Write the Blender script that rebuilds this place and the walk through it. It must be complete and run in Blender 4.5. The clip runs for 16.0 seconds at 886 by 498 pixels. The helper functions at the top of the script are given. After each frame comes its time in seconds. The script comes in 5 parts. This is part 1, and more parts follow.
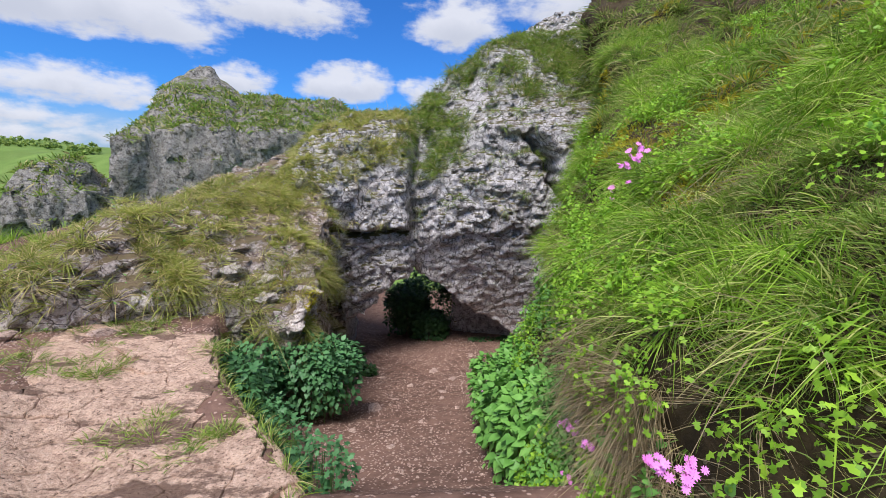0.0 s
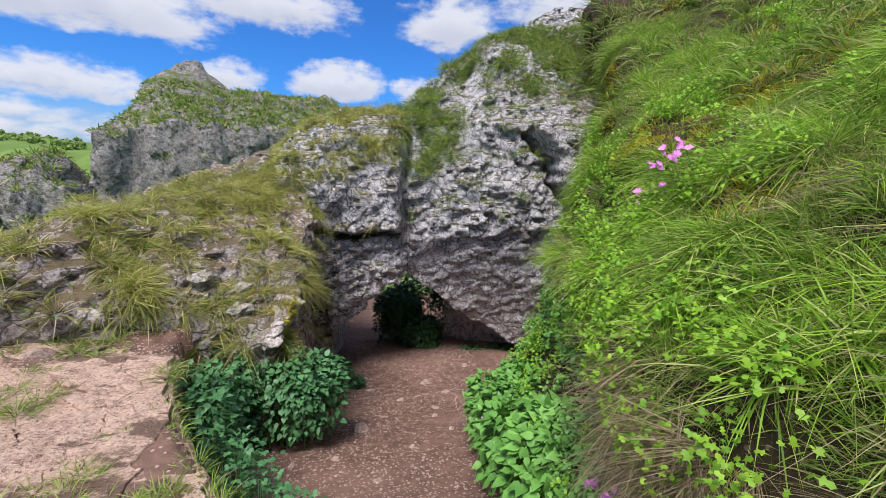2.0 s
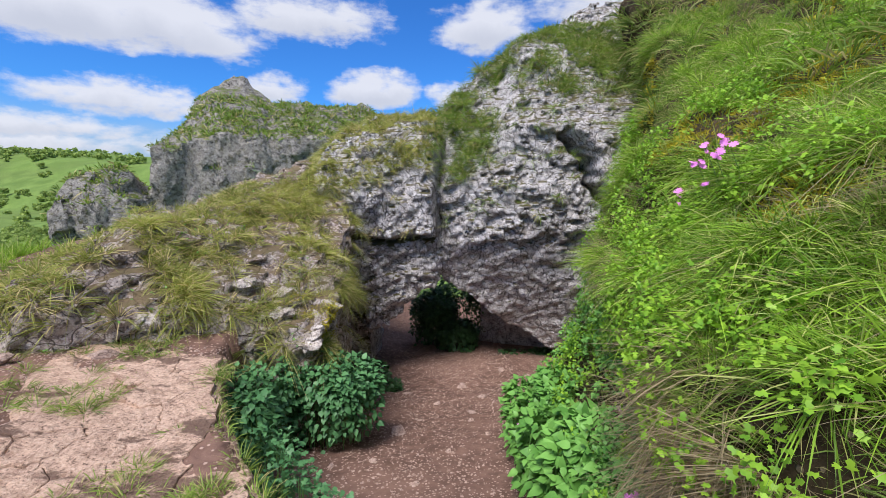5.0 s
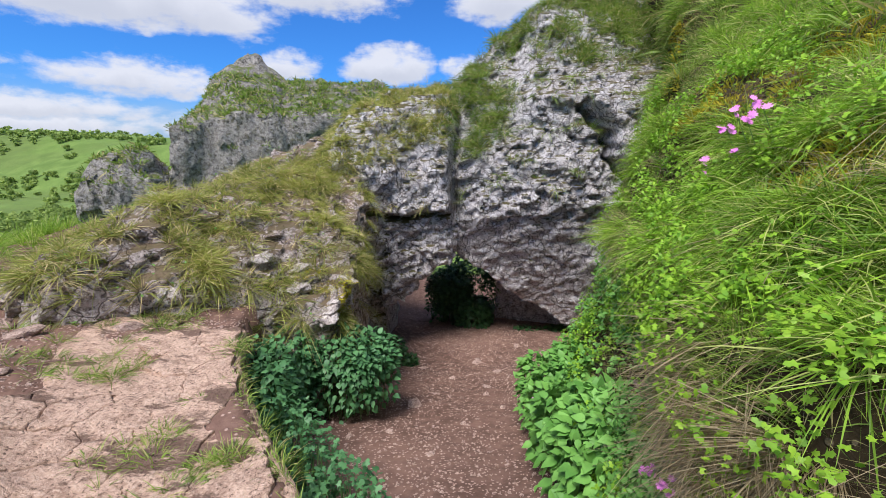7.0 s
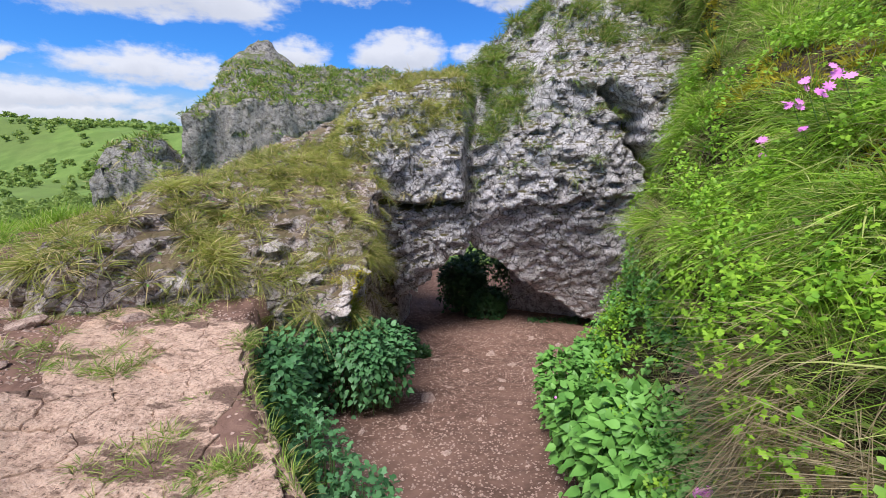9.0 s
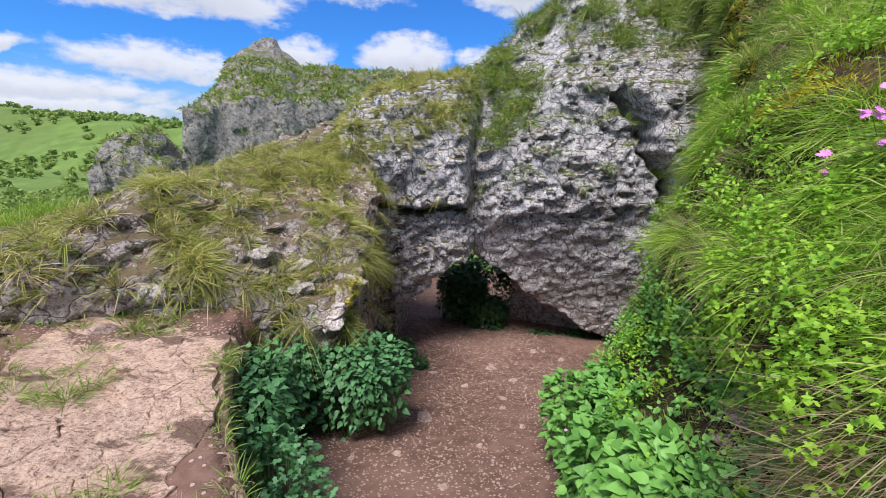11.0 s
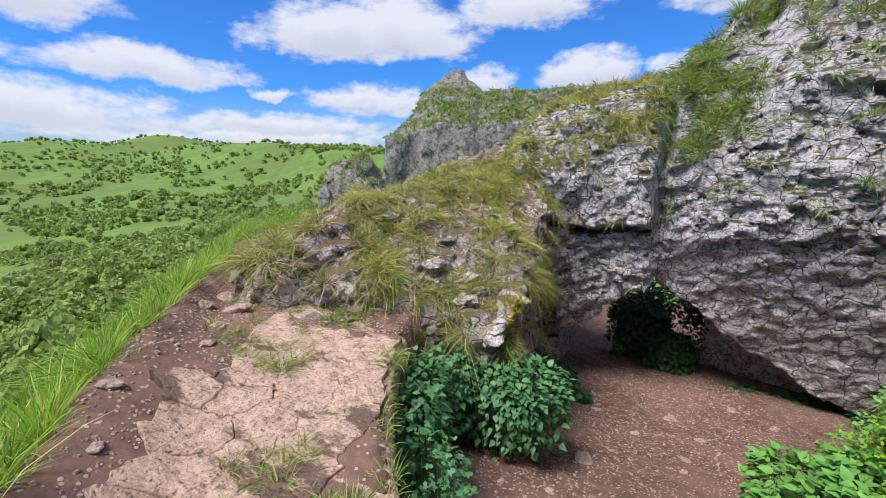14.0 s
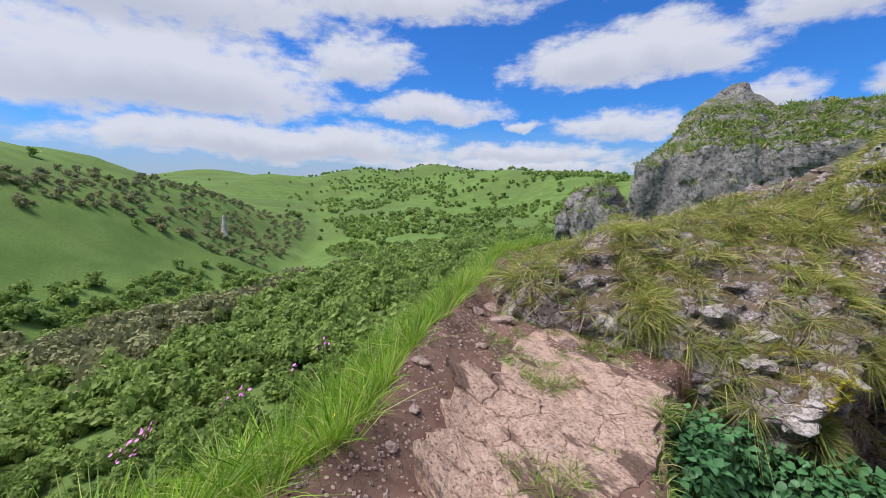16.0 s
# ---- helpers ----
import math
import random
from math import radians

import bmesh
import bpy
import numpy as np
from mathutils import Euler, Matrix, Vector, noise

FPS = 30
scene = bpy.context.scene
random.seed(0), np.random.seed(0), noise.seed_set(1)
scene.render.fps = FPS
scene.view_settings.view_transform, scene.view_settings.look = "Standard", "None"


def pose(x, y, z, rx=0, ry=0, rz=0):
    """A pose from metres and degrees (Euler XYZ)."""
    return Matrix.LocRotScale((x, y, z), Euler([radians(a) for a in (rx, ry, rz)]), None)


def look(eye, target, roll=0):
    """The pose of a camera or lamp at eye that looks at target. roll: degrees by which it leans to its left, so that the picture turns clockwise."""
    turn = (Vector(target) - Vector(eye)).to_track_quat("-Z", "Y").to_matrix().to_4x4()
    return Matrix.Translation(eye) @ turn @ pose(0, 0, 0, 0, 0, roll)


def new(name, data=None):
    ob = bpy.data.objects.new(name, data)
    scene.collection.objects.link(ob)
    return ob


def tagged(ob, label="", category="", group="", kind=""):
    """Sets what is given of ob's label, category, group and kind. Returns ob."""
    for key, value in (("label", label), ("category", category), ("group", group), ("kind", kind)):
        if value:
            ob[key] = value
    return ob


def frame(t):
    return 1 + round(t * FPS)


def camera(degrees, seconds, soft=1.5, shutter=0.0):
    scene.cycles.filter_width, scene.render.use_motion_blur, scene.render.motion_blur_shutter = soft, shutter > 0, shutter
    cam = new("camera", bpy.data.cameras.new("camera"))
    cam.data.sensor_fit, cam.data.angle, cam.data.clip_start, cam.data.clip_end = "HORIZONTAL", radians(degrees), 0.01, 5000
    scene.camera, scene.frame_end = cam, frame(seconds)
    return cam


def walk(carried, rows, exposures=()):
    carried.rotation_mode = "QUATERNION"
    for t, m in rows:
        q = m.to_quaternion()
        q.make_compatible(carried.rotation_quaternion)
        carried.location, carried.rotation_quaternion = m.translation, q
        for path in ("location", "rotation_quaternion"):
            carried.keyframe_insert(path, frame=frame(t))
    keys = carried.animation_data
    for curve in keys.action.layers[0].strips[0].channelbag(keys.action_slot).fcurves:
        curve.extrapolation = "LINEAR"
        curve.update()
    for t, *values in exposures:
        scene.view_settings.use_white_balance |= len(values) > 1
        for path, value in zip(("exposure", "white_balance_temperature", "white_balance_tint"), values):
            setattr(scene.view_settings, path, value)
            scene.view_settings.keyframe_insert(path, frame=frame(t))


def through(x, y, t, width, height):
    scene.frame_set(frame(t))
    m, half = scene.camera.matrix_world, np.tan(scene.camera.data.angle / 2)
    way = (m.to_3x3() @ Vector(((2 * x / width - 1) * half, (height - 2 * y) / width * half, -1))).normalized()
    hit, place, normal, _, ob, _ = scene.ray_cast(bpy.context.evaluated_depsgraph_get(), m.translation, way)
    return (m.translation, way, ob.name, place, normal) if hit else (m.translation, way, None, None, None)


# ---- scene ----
cam = camera(96.2, 16.0, 0.65)
PATH = [
    (0, (0.966, -3.009, 4.181), (1.108, -1.052, 3.791), 1.6),
    (0.5, (0.902, -2.814, 4.194), (1.107, -0.862, 3.809), 2.2),
    (1, (0.815, -2.645, 4.175), (1.057, -0.697, 3.793), 2.6),
    (1.5, (0.871, -2.484, 4.164), (1.1, -0.534, 3.78), 2.6),
    (2, (0.943, -2.416, 4.155), (1.13, -0.462, 3.769), 2.4),
    (2.5, (0.957, -2.415, 4.166), (1.098, -0.457, 3.784), 2.0),
    (3, (0.948, -2.442, 4.182), (1.052, -0.479, 3.813), 1.7),
    (3.5, (0.964, -2.45, 4.182), (1.041, -0.484, 3.826), 1.5),
    (4, (0.97, -2.443, 4.184), (1.018, -0.475, 3.832), 1.3),
    (6.5, (0.999, -2.386, 4.143), (0.948, -0.44, 3.685), 0.0),
    (7, (0.996, -2.38, 4.124), (0.922, -0.441, 3.641), -0.0),
    (7.5, (0.991, -2.379, 4.119), (0.897, -0.445, 3.616), -0.3),
    (8, (1.006, -2.357, 4.121), (0.9, -0.428, 3.603), -0.5),
    (8.5, (0.981, -2.28, 4.08), (0.87, -0.355, 3.549), -0.4),
    (9, (0.891, -2.12, 4.066), (0.768, -0.197, 3.53), 0.0),
    (9.2, (0.846, -2.052, 4.052), (0.715, -0.13, 3.514), 0.3),
    (11.3, (0.807, -1.706, 4.062), (0.691, 0.224, 3.549), 1.8),
    (11.5, (0.78, -1.708, 4.048), (0.666, 0.226, 3.55), 1.8),
    (12, (0.79, -1.63, 4.008), (0.63, 0.3, 3.512), 1.7),
    (12.5, (0.895, -1.514, 3.976), (0.61, 0.401, 3.474), 1.3),
    (13, (0.912, -1.501, 3.989), (0.45, 0.379, 3.49), 0.8),
    (13.5, (0.878, -1.533, 4.012), (0.209, 0.29, 3.532), 0.2),
    (14, (0.809, -1.603, 4.034), (-0.109, 0.117, 3.588), -0.3),
    (14.2, (0.777, -1.619, 4.056), (-0.267, 0.031, 3.624), -0.5),
    (14.5, (0.709, -1.69, 4.041), (-0.48, -0.132, 3.638), -0.5),
    (15, (0.636, -1.789, 4.045), (-0.788, -0.435, 3.676), -0.2),
    (15.5, (0.595, -1.883, 4.043), (-1.002, -0.728, 3.702), 0.0),
    (16, (0.558, -1.946, 4.058), (-1.165, -0.982, 3.735), 0.6),
]
walk(cam, [(t, look(eye, target, roll)) for t, eye, target, roll in PATH], exposures=[(0, 0.16, 6120, 14), (7, 0.2, 6120, 14), (12.5, 0.28, 6120, 14), (14.5, 0.18, 6080, 14), (16, 0.0, 6050, 15)])

# ---- world, sun, exposure ----
SUN_EL, SUN_AZ = 62.0, 207.0     # degrees; azimuth clockwise from +y


def node(tree, kind, **values):
    n = tree.nodes.new(kind)
    for key, value in values.items():
        if key in n.inputs:
            n.inputs[key].default_value = value
        else:
            setattr(n, key, value)
    return n


def math_node(tree, operation, a, b=None, clamp=False):
    n = tree.nodes.new("ShaderNodeMath")
    n.operation, n.use_clamp = operation, clamp
    for socket, value in zip(n.inputs, (a, b)):
        if value is None:
            continue
        if isinstance(value, (int, float)):
            socket.default_value = value
        else:
            tree.links.new(value, socket)
    return n.outputs[0]


def mix_rgb(tree, factor, a, b, blend="MIX"):
    n = tree.nodes.new("ShaderNodeMix")
    n.data_type, n.blend_type = "RGBA", blend
    for socket, value in ((n.inputs[0], factor), (n.inputs[6], a), (n.inputs[7], b)):
        if isinstance(value, (int, float)):
            socket.default_value = value
        elif isinstance(value, tuple):
            socket.default_value = (*value, 1.0)[:4]
        else:
            tree.links.new(value, socket)
    return n.outputs[2]


def ramp(tree, value, low, high):
    n = tree.nodes.new("ShaderNodeMapRange")
    n.interpolation_type = "SMOOTHSTEP"
    n.inputs[1].default_value, n.inputs[2].default_value = low, high
    tree.links.new(value, n.inputs[0])
    return n.outputs[0]


world = bpy.data.worlds.new("sky")
scene.world = world
world.use_nodes = True
wt = world.node_tree
wt.nodes.clear()
w_out = wt.nodes.new("ShaderNodeOutputWorld")
w_bg = wt.nodes.new("ShaderNodeBackground")
sky = wt.nodes.new("ShaderNodeTexSky")
sky.sky_type, sky.sun_disc = "NISHITA", False
sky.sun_elevation, sky.sun_rotation = radians(SUN_EL), radians(SUN_AZ)
sky.air_density, sky.dust_density, sky.ozone_density = 1.0, 0.6, 3.0
coord = wt.nodes.new("ShaderNodeTexCoord")
# cumulus: soft heaps at chosen bearings, broken up by noise
# the last six lie out of view, added to whiten the skylight
CLOUDS = [  # bearing, height, half width, half height (degrees), strength
    (-9.5, 10.3, 6.5, 3.2, 1.2), (1.5, 9.9, 4.2, 2.2, 1.0), (5.0, 17.5, 7.5, 4.6, 1.2), (-33, 15.0, 11, 5.0, 1.2),
    (-23.0, 9.8, 4.5, 2.4, 0.9), (-38, 7.2, 10, 2.6, 1.0), (-17, 17.6, 10, 4.0, 1.1), (-41, 14.8, 12, 5.2, 1.3),
    (-62, 9.6, 11, 2.8, 1.1), (-50, 8.0, 3.0, 1.1, 0.9), (-72, 15, 9, 4.5, 1.1), (-50, 4.2, 16, 1.9, 1.0),
    (-95, 11.0, 22, 7.5, 1.5), (-98, 20, 28, 8, 1.3), (-66, 22, 20, 4.5, 1.0), (-55, 2.6, 30, 1.6, 0.8),
    (20, 20, 9, 5, 1.0), (-6, 26, 14, 4, 1.0), (-82, 4.5, 26, 3.8, 1.4), (75, 35, 45, 22, 1.3), (160, 35, 50, 22, 1.3),
    (-150, 32, 40, 22, 1.3), (-60, 48, 60, 14, 1.3), (40, 62, 90, 18, 1.4), (-130, 66, 80, 18, 1.4)]
warp = node(wt, "ShaderNodeTexNoise", Scale=7.0, Detail=6.0, Roughness=0.6)
wt.links.new(coord.outputs["Generated"], warp.inputs["Vector"])
puff = node(wt, "ShaderNodeTexNoise", Scale=16.0, Detail=8.0, Roughness=0.58)
stretch = node(wt, "ShaderNodeMapping")
stretch.inputs["Scale"].default_value = (1, 1, 2.4)
wt.links.new(coord.outputs["Generated"], stretch.inputs["Vector"])
wt.links.new(stretch.outputs[0], puff.inputs["Vector"])
split = wt.nodes.new("ShaderNodeSeparateXYZ")
wt.links.new(coord.outputs["Generated"], split.inputs[0])
sw = wt.nodes.new("ShaderNodeSeparateXYZ")
wt.links.new(warp.outputs["Color"], sw.inputs[0])
azimuth = math_node(wt, "MULTIPLY", math_node(wt, "ARCTAN2", split.outputs[0], split.outputs[1]), 57.2958)
height = math_node(wt, "MULTIPLY", math_node(wt, "ARCSINE", split.outputs[2]), 57.2958)
azimuth = math_node(wt, "ADD", azimuth, math_node(wt, "MULTIPLY", math_node(wt, "SUBTRACT", sw.outputs[0], 0.5), 9.0))
height = math_node(wt, "ADD", height, math_node(wt, "MULTIPLY", math_node(wt, "SUBTRACT", sw.outputs[1], 0.5), 5.0))
cover, under = None, None
for bearing, up, wide, tall, strength in CLOUDS:
    dx = math_node(wt, "DIVIDE", math_node(wt, "SUBTRACT", azimuth, bearing), wide)
    dy = math_node(wt, "DIVIDE", math_node(wt, "SUBTRACT", height, up), tall)
    flat = math_node(wt, "MINIMUM", math_node(wt, "MULTIPLY", dy, 1.7), dy)
    r2 = math_node(wt, "ADD", math_node(wt, "MULTIPLY", dx, dx), math_node(wt, "MULTIPLY", flat, flat))
    heap = math_node(wt, "MULTIPLY", math_node(wt, "SUBTRACT", 1.0, r2), strength)
    heap = math_node(wt, "MAXIMUM", heap, -0.6)
    base = math_node(wt, "MULTIPLY", math_node(wt, "MAXIMUM", heap, 0.0), math_node(wt, "SUBTRACT", 0.25, dy), True)
    cover = heap if cover is None else math_node(wt, "SMOOTH_MAX", cover, heap)
    under = base if under is None else math_node(wt, "MAXIMUM", under, base)
for n in wt.nodes:
    if n.type == "MATH" and n.operation == "SMOOTH_MAX":
        n.inputs[2].default_value = 0.25
density = math_node(wt, "ADD", cover, math_node(wt, "MULTIPLY", math_node(wt, "SUBTRACT", puff.outputs[0], 0.5), 2.2))
alpha = ramp(wt, density, -0.12, 0.9)
lit = mix_rgb(wt, under, (7.4, 7.5, 7.7), (4.2, 4.5, 5.1))
haze = ramp(wt, height, 9.0, -1.0)
blue = mix_rgb(wt, 1.0, sky.outputs[0], (0.32, 0.82, 1.45), "MULTIPLY")
veil = mix_rgb(wt, math_node(wt, "MULTIPLY", haze, 0.8), blue, (4.8, 5.4, 6.2))
final = mix_rgb(wt, math_node(wt, "MULTIPLY", alpha, 0.95), veil, lit)
wt.links.new(final, w_bg.inputs[0])
w_bg.inputs[1].default_value = 0.097
wt.links.new(w_bg.outputs[0], w_out.inputs[0])

sun_data = bpy.data.lights.new("sun", "SUN")
sun_data.energy, sun_data.angle, sun_data.color = 5.0, radians(24), (1.0, 0.96, 0.90)
sun = new("sun", sun_data)
a, e = radians(SUN_AZ), radians(SUN_EL)
sun.matrix_world = look((math.sin(a) * math.cos(e) * 50, math.cos(a) * math.cos(e) * 50, math.sin(e) * 50), (0, 0, 0))


# ---- materials ----
def material(name):
    m = bpy.data.materials.new(name)
    m.use_nodes = True
    t = m.node_tree
    b = t.nodes["Principled BSDF"]
    c = t.nodes.new("ShaderNodeNewGeometry")
    return m, t, b, c


def noise_tex(t, where, scale, detail=6.0, rough=0.55, kind="ShaderNodeTexNoise"):
    n = t.nodes.new(kind)
    n.inputs["Scale"].default_value = scale
    if "Detail" in n.inputs:
        n.inputs["Detail"].default_value, n.inputs["Roughness"].default_value = detail, rough
    t.links.new(where, n.inputs["Vector"])
    return n.outputs[0]


def bump(t, b, value, strength, distance):
    n = t.nodes.new("ShaderNodeBump")
    n.inputs["Strength"].default_value, n.inputs["Distance"].default_value = strength, distance
    t.links.new(value, n.inputs["Height"])
    t.links.new(n.outputs[0], b.inputs["Normal"])
    return n


def stone_material(name, light, dark, lichen, tint, moss=0.0, grain=1.0, soil_top=False, soil=(0.11, 0.075, 0.045), cracks=0.5, dirt=0.0):
    m, t, b, c = material(name)
    where = c.outputs["Position"]
    big = noise_tex(t, where, 0.9 * grain, 5)
    mid = noise_tex(t, where, 4.5 * grain, 8, 0.65)
    fine = noise_tex(t, where, 19 * grain, 8, 0.75)
    cells = t.nodes.new("ShaderNodeTexVoronoi")
    cells.feature = "DISTANCE_TO_EDGE"
    cells.inputs["Scale"].default_value = 3.2 * grain
    shift = mix_rgb(t, 0.22, where, noise_colour(t, where, 2.3 * grain))
    t.links.new(shift, cells.inputs["Vector"])
    chips = t.nodes.new("ShaderNodeTexVoronoi")
    chips.feature = "DISTANCE_TO_EDGE"
    chips.inputs["Scale"].default_value = 8.5 * grain
    t.links.new(mix_rgb(t, 0.16, where, noise_colour(t, where, 5.0 * grain)), chips.inputs["Vector"])
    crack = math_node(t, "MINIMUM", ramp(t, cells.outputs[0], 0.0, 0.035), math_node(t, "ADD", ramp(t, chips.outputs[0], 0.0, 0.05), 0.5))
    colour = mix_rgb(t, ramp(t, mid, 0.33, 0.60), dark, light)
    colour = mix_rgb(t, math_node(t, "MULTIPLY", ramp(t, big, 0.45, 0.7), 0.55), colour, tint)
    colour = mix_rgb(t, math_node(t, "MULTIPLY", ramp(t, fine, 0.50, 0.62), 0.75), colour, lichen)
    # shade inside pits and cracks, painted: dark colour along the bump's lows
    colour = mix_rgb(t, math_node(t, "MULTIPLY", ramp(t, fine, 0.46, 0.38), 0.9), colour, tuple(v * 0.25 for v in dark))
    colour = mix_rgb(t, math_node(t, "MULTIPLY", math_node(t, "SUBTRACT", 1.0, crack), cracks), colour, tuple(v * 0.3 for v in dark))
    if moss:
        patch = noise_tex(t, where, 2.1, 6, 0.6)
        colour = mix_rgb(t, math_node(t, "MULTIPLY", ramp(t, patch, 0.54, 0.66), moss), colour, (0.11, 0.10, 0.02))
    if dirt:
        smear = t.nodes.new("ShaderNodeMapping")
        smear.inputs["Rotation"].default_value, smear.inputs["Scale"].default_value = (0, 0, -0.5), (0.8, 1.9, 1)
        t.links.new(where, smear.inputs["Vector"])
        film = noise_tex(t, smear.outputs[0], 1.5, 9, 0.68)
        colour = mix_rgb(t, math_node(t, "MULTIPLY", ramp(t, film, 0.53, 0.585), dirt), colour, mix_rgb(t, fine, (0.10, 0.058, 0.042), (0.20, 0.125, 0.09)))
    if soil_top:
        up = t.nodes.new("ShaderNodeSeparateXYZ")
        t.links.new(c.outputs["Normal"], up.inputs[0])
        lean = math_node(t, "ADD", up.outputs[2], math_node(t, "MULTIPLY", math_node(t, "SUBTRACT", mid, 0.5), 0.9))
        earth = mix_rgb(t, mid, soil, (0.12, 0.12, 0.04))
        colour = mix_rgb(t, ramp(t, lean, 0.62, 0.84), colour, earth)
    t.links.new(colour, b.inputs["Base Color"])
    b.inputs["Roughness"].default_value = 0.9
    b.inputs["Specular IOR Level"].default_value = 0.2
    relief = math_node(t, "ADD", math_node(t, "MULTIPLY", mid, 0.7), math_node(t, "MULTIPLY", fine, 0.35))
    relief = math_node(t, "ADD", relief, math_node(t, "MULTIPLY", crack, 0.24 * cracks))
    bump(t, b, relief, 1.0, 0.14 / grain)
    return m


def noise_colour(t, where, scale):
    n = t.nodes.new("ShaderNodeTexNoise")
    n.inputs["Scale"].default_value = scale
    t.links.new(where, n.inputs["Vector"])
    return n.outputs["Color"]


def leaf_material(name, dark, light, tip=None, rough=0.55, through=0.35, patch_scale=1.5):
    m, t, b, c = material(name)
    where = c.outputs["Position"]
    patch = noise_tex(t, where, patch_scale, 4)
    pick = c.outputs["Random Per Island"]
    blend = math_node(t, "ADD", math_node(t, "MULTIPLY", pick, 0.6), math_node(t, "MULTIPLY", ramp(t, patch, 0.3, 0.7), 0.45), True)
    colour = mix_rgb(t, blend, dark, light)
    if tip:
        colour = mix_rgb(t, math_node(t, "MULTIPLY", math_node(t, "GREATER_THAN", math_node(t, "FRACT", math_node(t, "MULTIPLY", pick, 7.31)), 0.78), 0.8), colour, tip)
    t.links.new(colour, b.inputs["Base Color"])
    b.inputs["Roughness"].default_value = rough
    b.inputs["Specular IOR Level"].default_value = 0.3
    glow = t.nodes.new("ShaderNodeBsdfTranslucent")
    t.links.new(colour, glow.inputs["Color"])
    blendsh = t.nodes.new("ShaderNodeMixShader")
    blendsh.inputs[0].default_value = through
    t.links.new(b.outputs[0], blendsh.inputs[1])
    t.links.new(glow.outputs[0], blendsh.inputs[2])
    t.links.new(blendsh.outputs[0], t.nodes["Material Output"].inputs["Surface"])
    return m


def plain_material(name, colour, rough=0.7, vary=0.25, scale=20.0):
    m, t, b, c = material(name)
    n = noise_tex(t, c.outputs["Position"], scale, 5)
    t.links.new(mix_rgb(t, n, tuple(v * (1 - vary) for v in colour), tuple(min(1, v * (1 + vary)) for v in colour)), b.inputs["Base Color"])
    b.inputs["Roughness"].default_value = rough
    return m


def earth_material(name, dark, light, stone, stones=0.5):
    m, t, b, c = material(name)
    where = c.outputs["Position"]
    big = noise_tex(t, where, 0.8, 5)
    mid = noise_tex(t, where, 6, 7, 0.65)
    fine = noise_tex(t, where, 60, 5, 0.7)
    colour = mix_rgb(t, ramp(t, mid, 0.3, 0.7), dark, light)
    colour = mix_rgb(t, math_node(t, "MULTIPLY", ramp(t, big, 0.4, 0.7), 0.4), colour, tuple(v * 1.35 for v in light))
    v = t.nodes.new("ShaderNodeTexVoronoi")
    v.inputs["Scale"].default_value = 26
    t.links.new(where, v.inputs["Vector"])
    keep = math_node(t, "GREATER_THAN", math_node(t, "FRACT", math_node(t, "MULTIPLY", noise_tex(t, v.outputs["Position"], 40, 0), 9.0)), 1 - stones)
    chip = math_node(t, "MULTIPLY", ramp(t, v.outputs["Distance"], 0.42, 0.3), keep)
    colour = mix_rgb(t, math_node(t, "MULTIPLY", chip, 0.75), colour, stone)
    t.links.new(colour, b.inputs["Base Color"])
    b.inputs["Roughness"].default_value = 0.95
    b.inputs["Specular IOR Level"].default_value = 0.15
    bump(t, b, math_node(t, "ADD", math_node(t, "ADD", math_node(t, "MULTIPLY", mid, 0.6), math_node(t, "MULTIPLY", fine, 0.3)), math_node(t, "MULTIPLY", chip, 0.35)), 0.8, 0.03)
    return m


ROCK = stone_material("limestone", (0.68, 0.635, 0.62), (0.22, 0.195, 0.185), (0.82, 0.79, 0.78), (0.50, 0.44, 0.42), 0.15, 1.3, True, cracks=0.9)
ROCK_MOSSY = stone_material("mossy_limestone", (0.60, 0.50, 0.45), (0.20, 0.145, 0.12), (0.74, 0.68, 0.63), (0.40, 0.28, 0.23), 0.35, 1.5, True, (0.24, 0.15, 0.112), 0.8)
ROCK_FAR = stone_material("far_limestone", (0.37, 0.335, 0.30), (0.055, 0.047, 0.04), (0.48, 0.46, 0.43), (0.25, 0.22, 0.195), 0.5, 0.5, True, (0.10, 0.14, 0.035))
SLAB = stone_material("pink_limestone", (0.63, 0.43, 0.315), (0.38, 0.24, 0.17), (0.72, 0.54, 0.415), (0.52, 0.345, 0.25), 0.0, 2.2, cracks=0.2, dirt=0.9)
BLOCK = stone_material("pale_block", (0.66, 0.58, 0.52), (0.26, 0.20, 0.17), (0.76, 0.71, 0.66), (0.52, 0.42, 0.36), 0.2, 2.0)
GRAVEL = earth_material("brown_gravelly_earth", (0.10, 0.057, 0.042), (0.20, 0.118, 0.088), (0.50, 0.35, 0.28), 0.4)
# dark earth, near-black: shade between the tufts is put into its colour
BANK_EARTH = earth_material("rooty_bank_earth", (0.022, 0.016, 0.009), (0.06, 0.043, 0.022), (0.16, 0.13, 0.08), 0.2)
PEBBLE = stone_material("pebble_stone", (0.52, 0.37, 0.30), (0.30, 0.19, 0.15), (0.60, 0.48, 0.41), (0.42, 0.30, 0.25), 0.0, 3.0)
GRASS_BRIGHT = leaf_material("fresh_grass", (0.055, 0.15, 0.012), (0.42, 0.64, 0.055), (0.60, 0.60, 0.20), 0.5, 0.42, 2.5)
GRASS_DRY = leaf_material("tussock_grass", (0.12, 0.15, 0.022), (0.50, 0.52, 0.12), (0.70, 0.55, 0.28), 0.55, 0.4)
GRASS_HILL = leaf_material("hill_grass", (0.06, 0.12, 0.018), (0.30, 0.42, 0.065), (0.50, 0.42, 0.18))
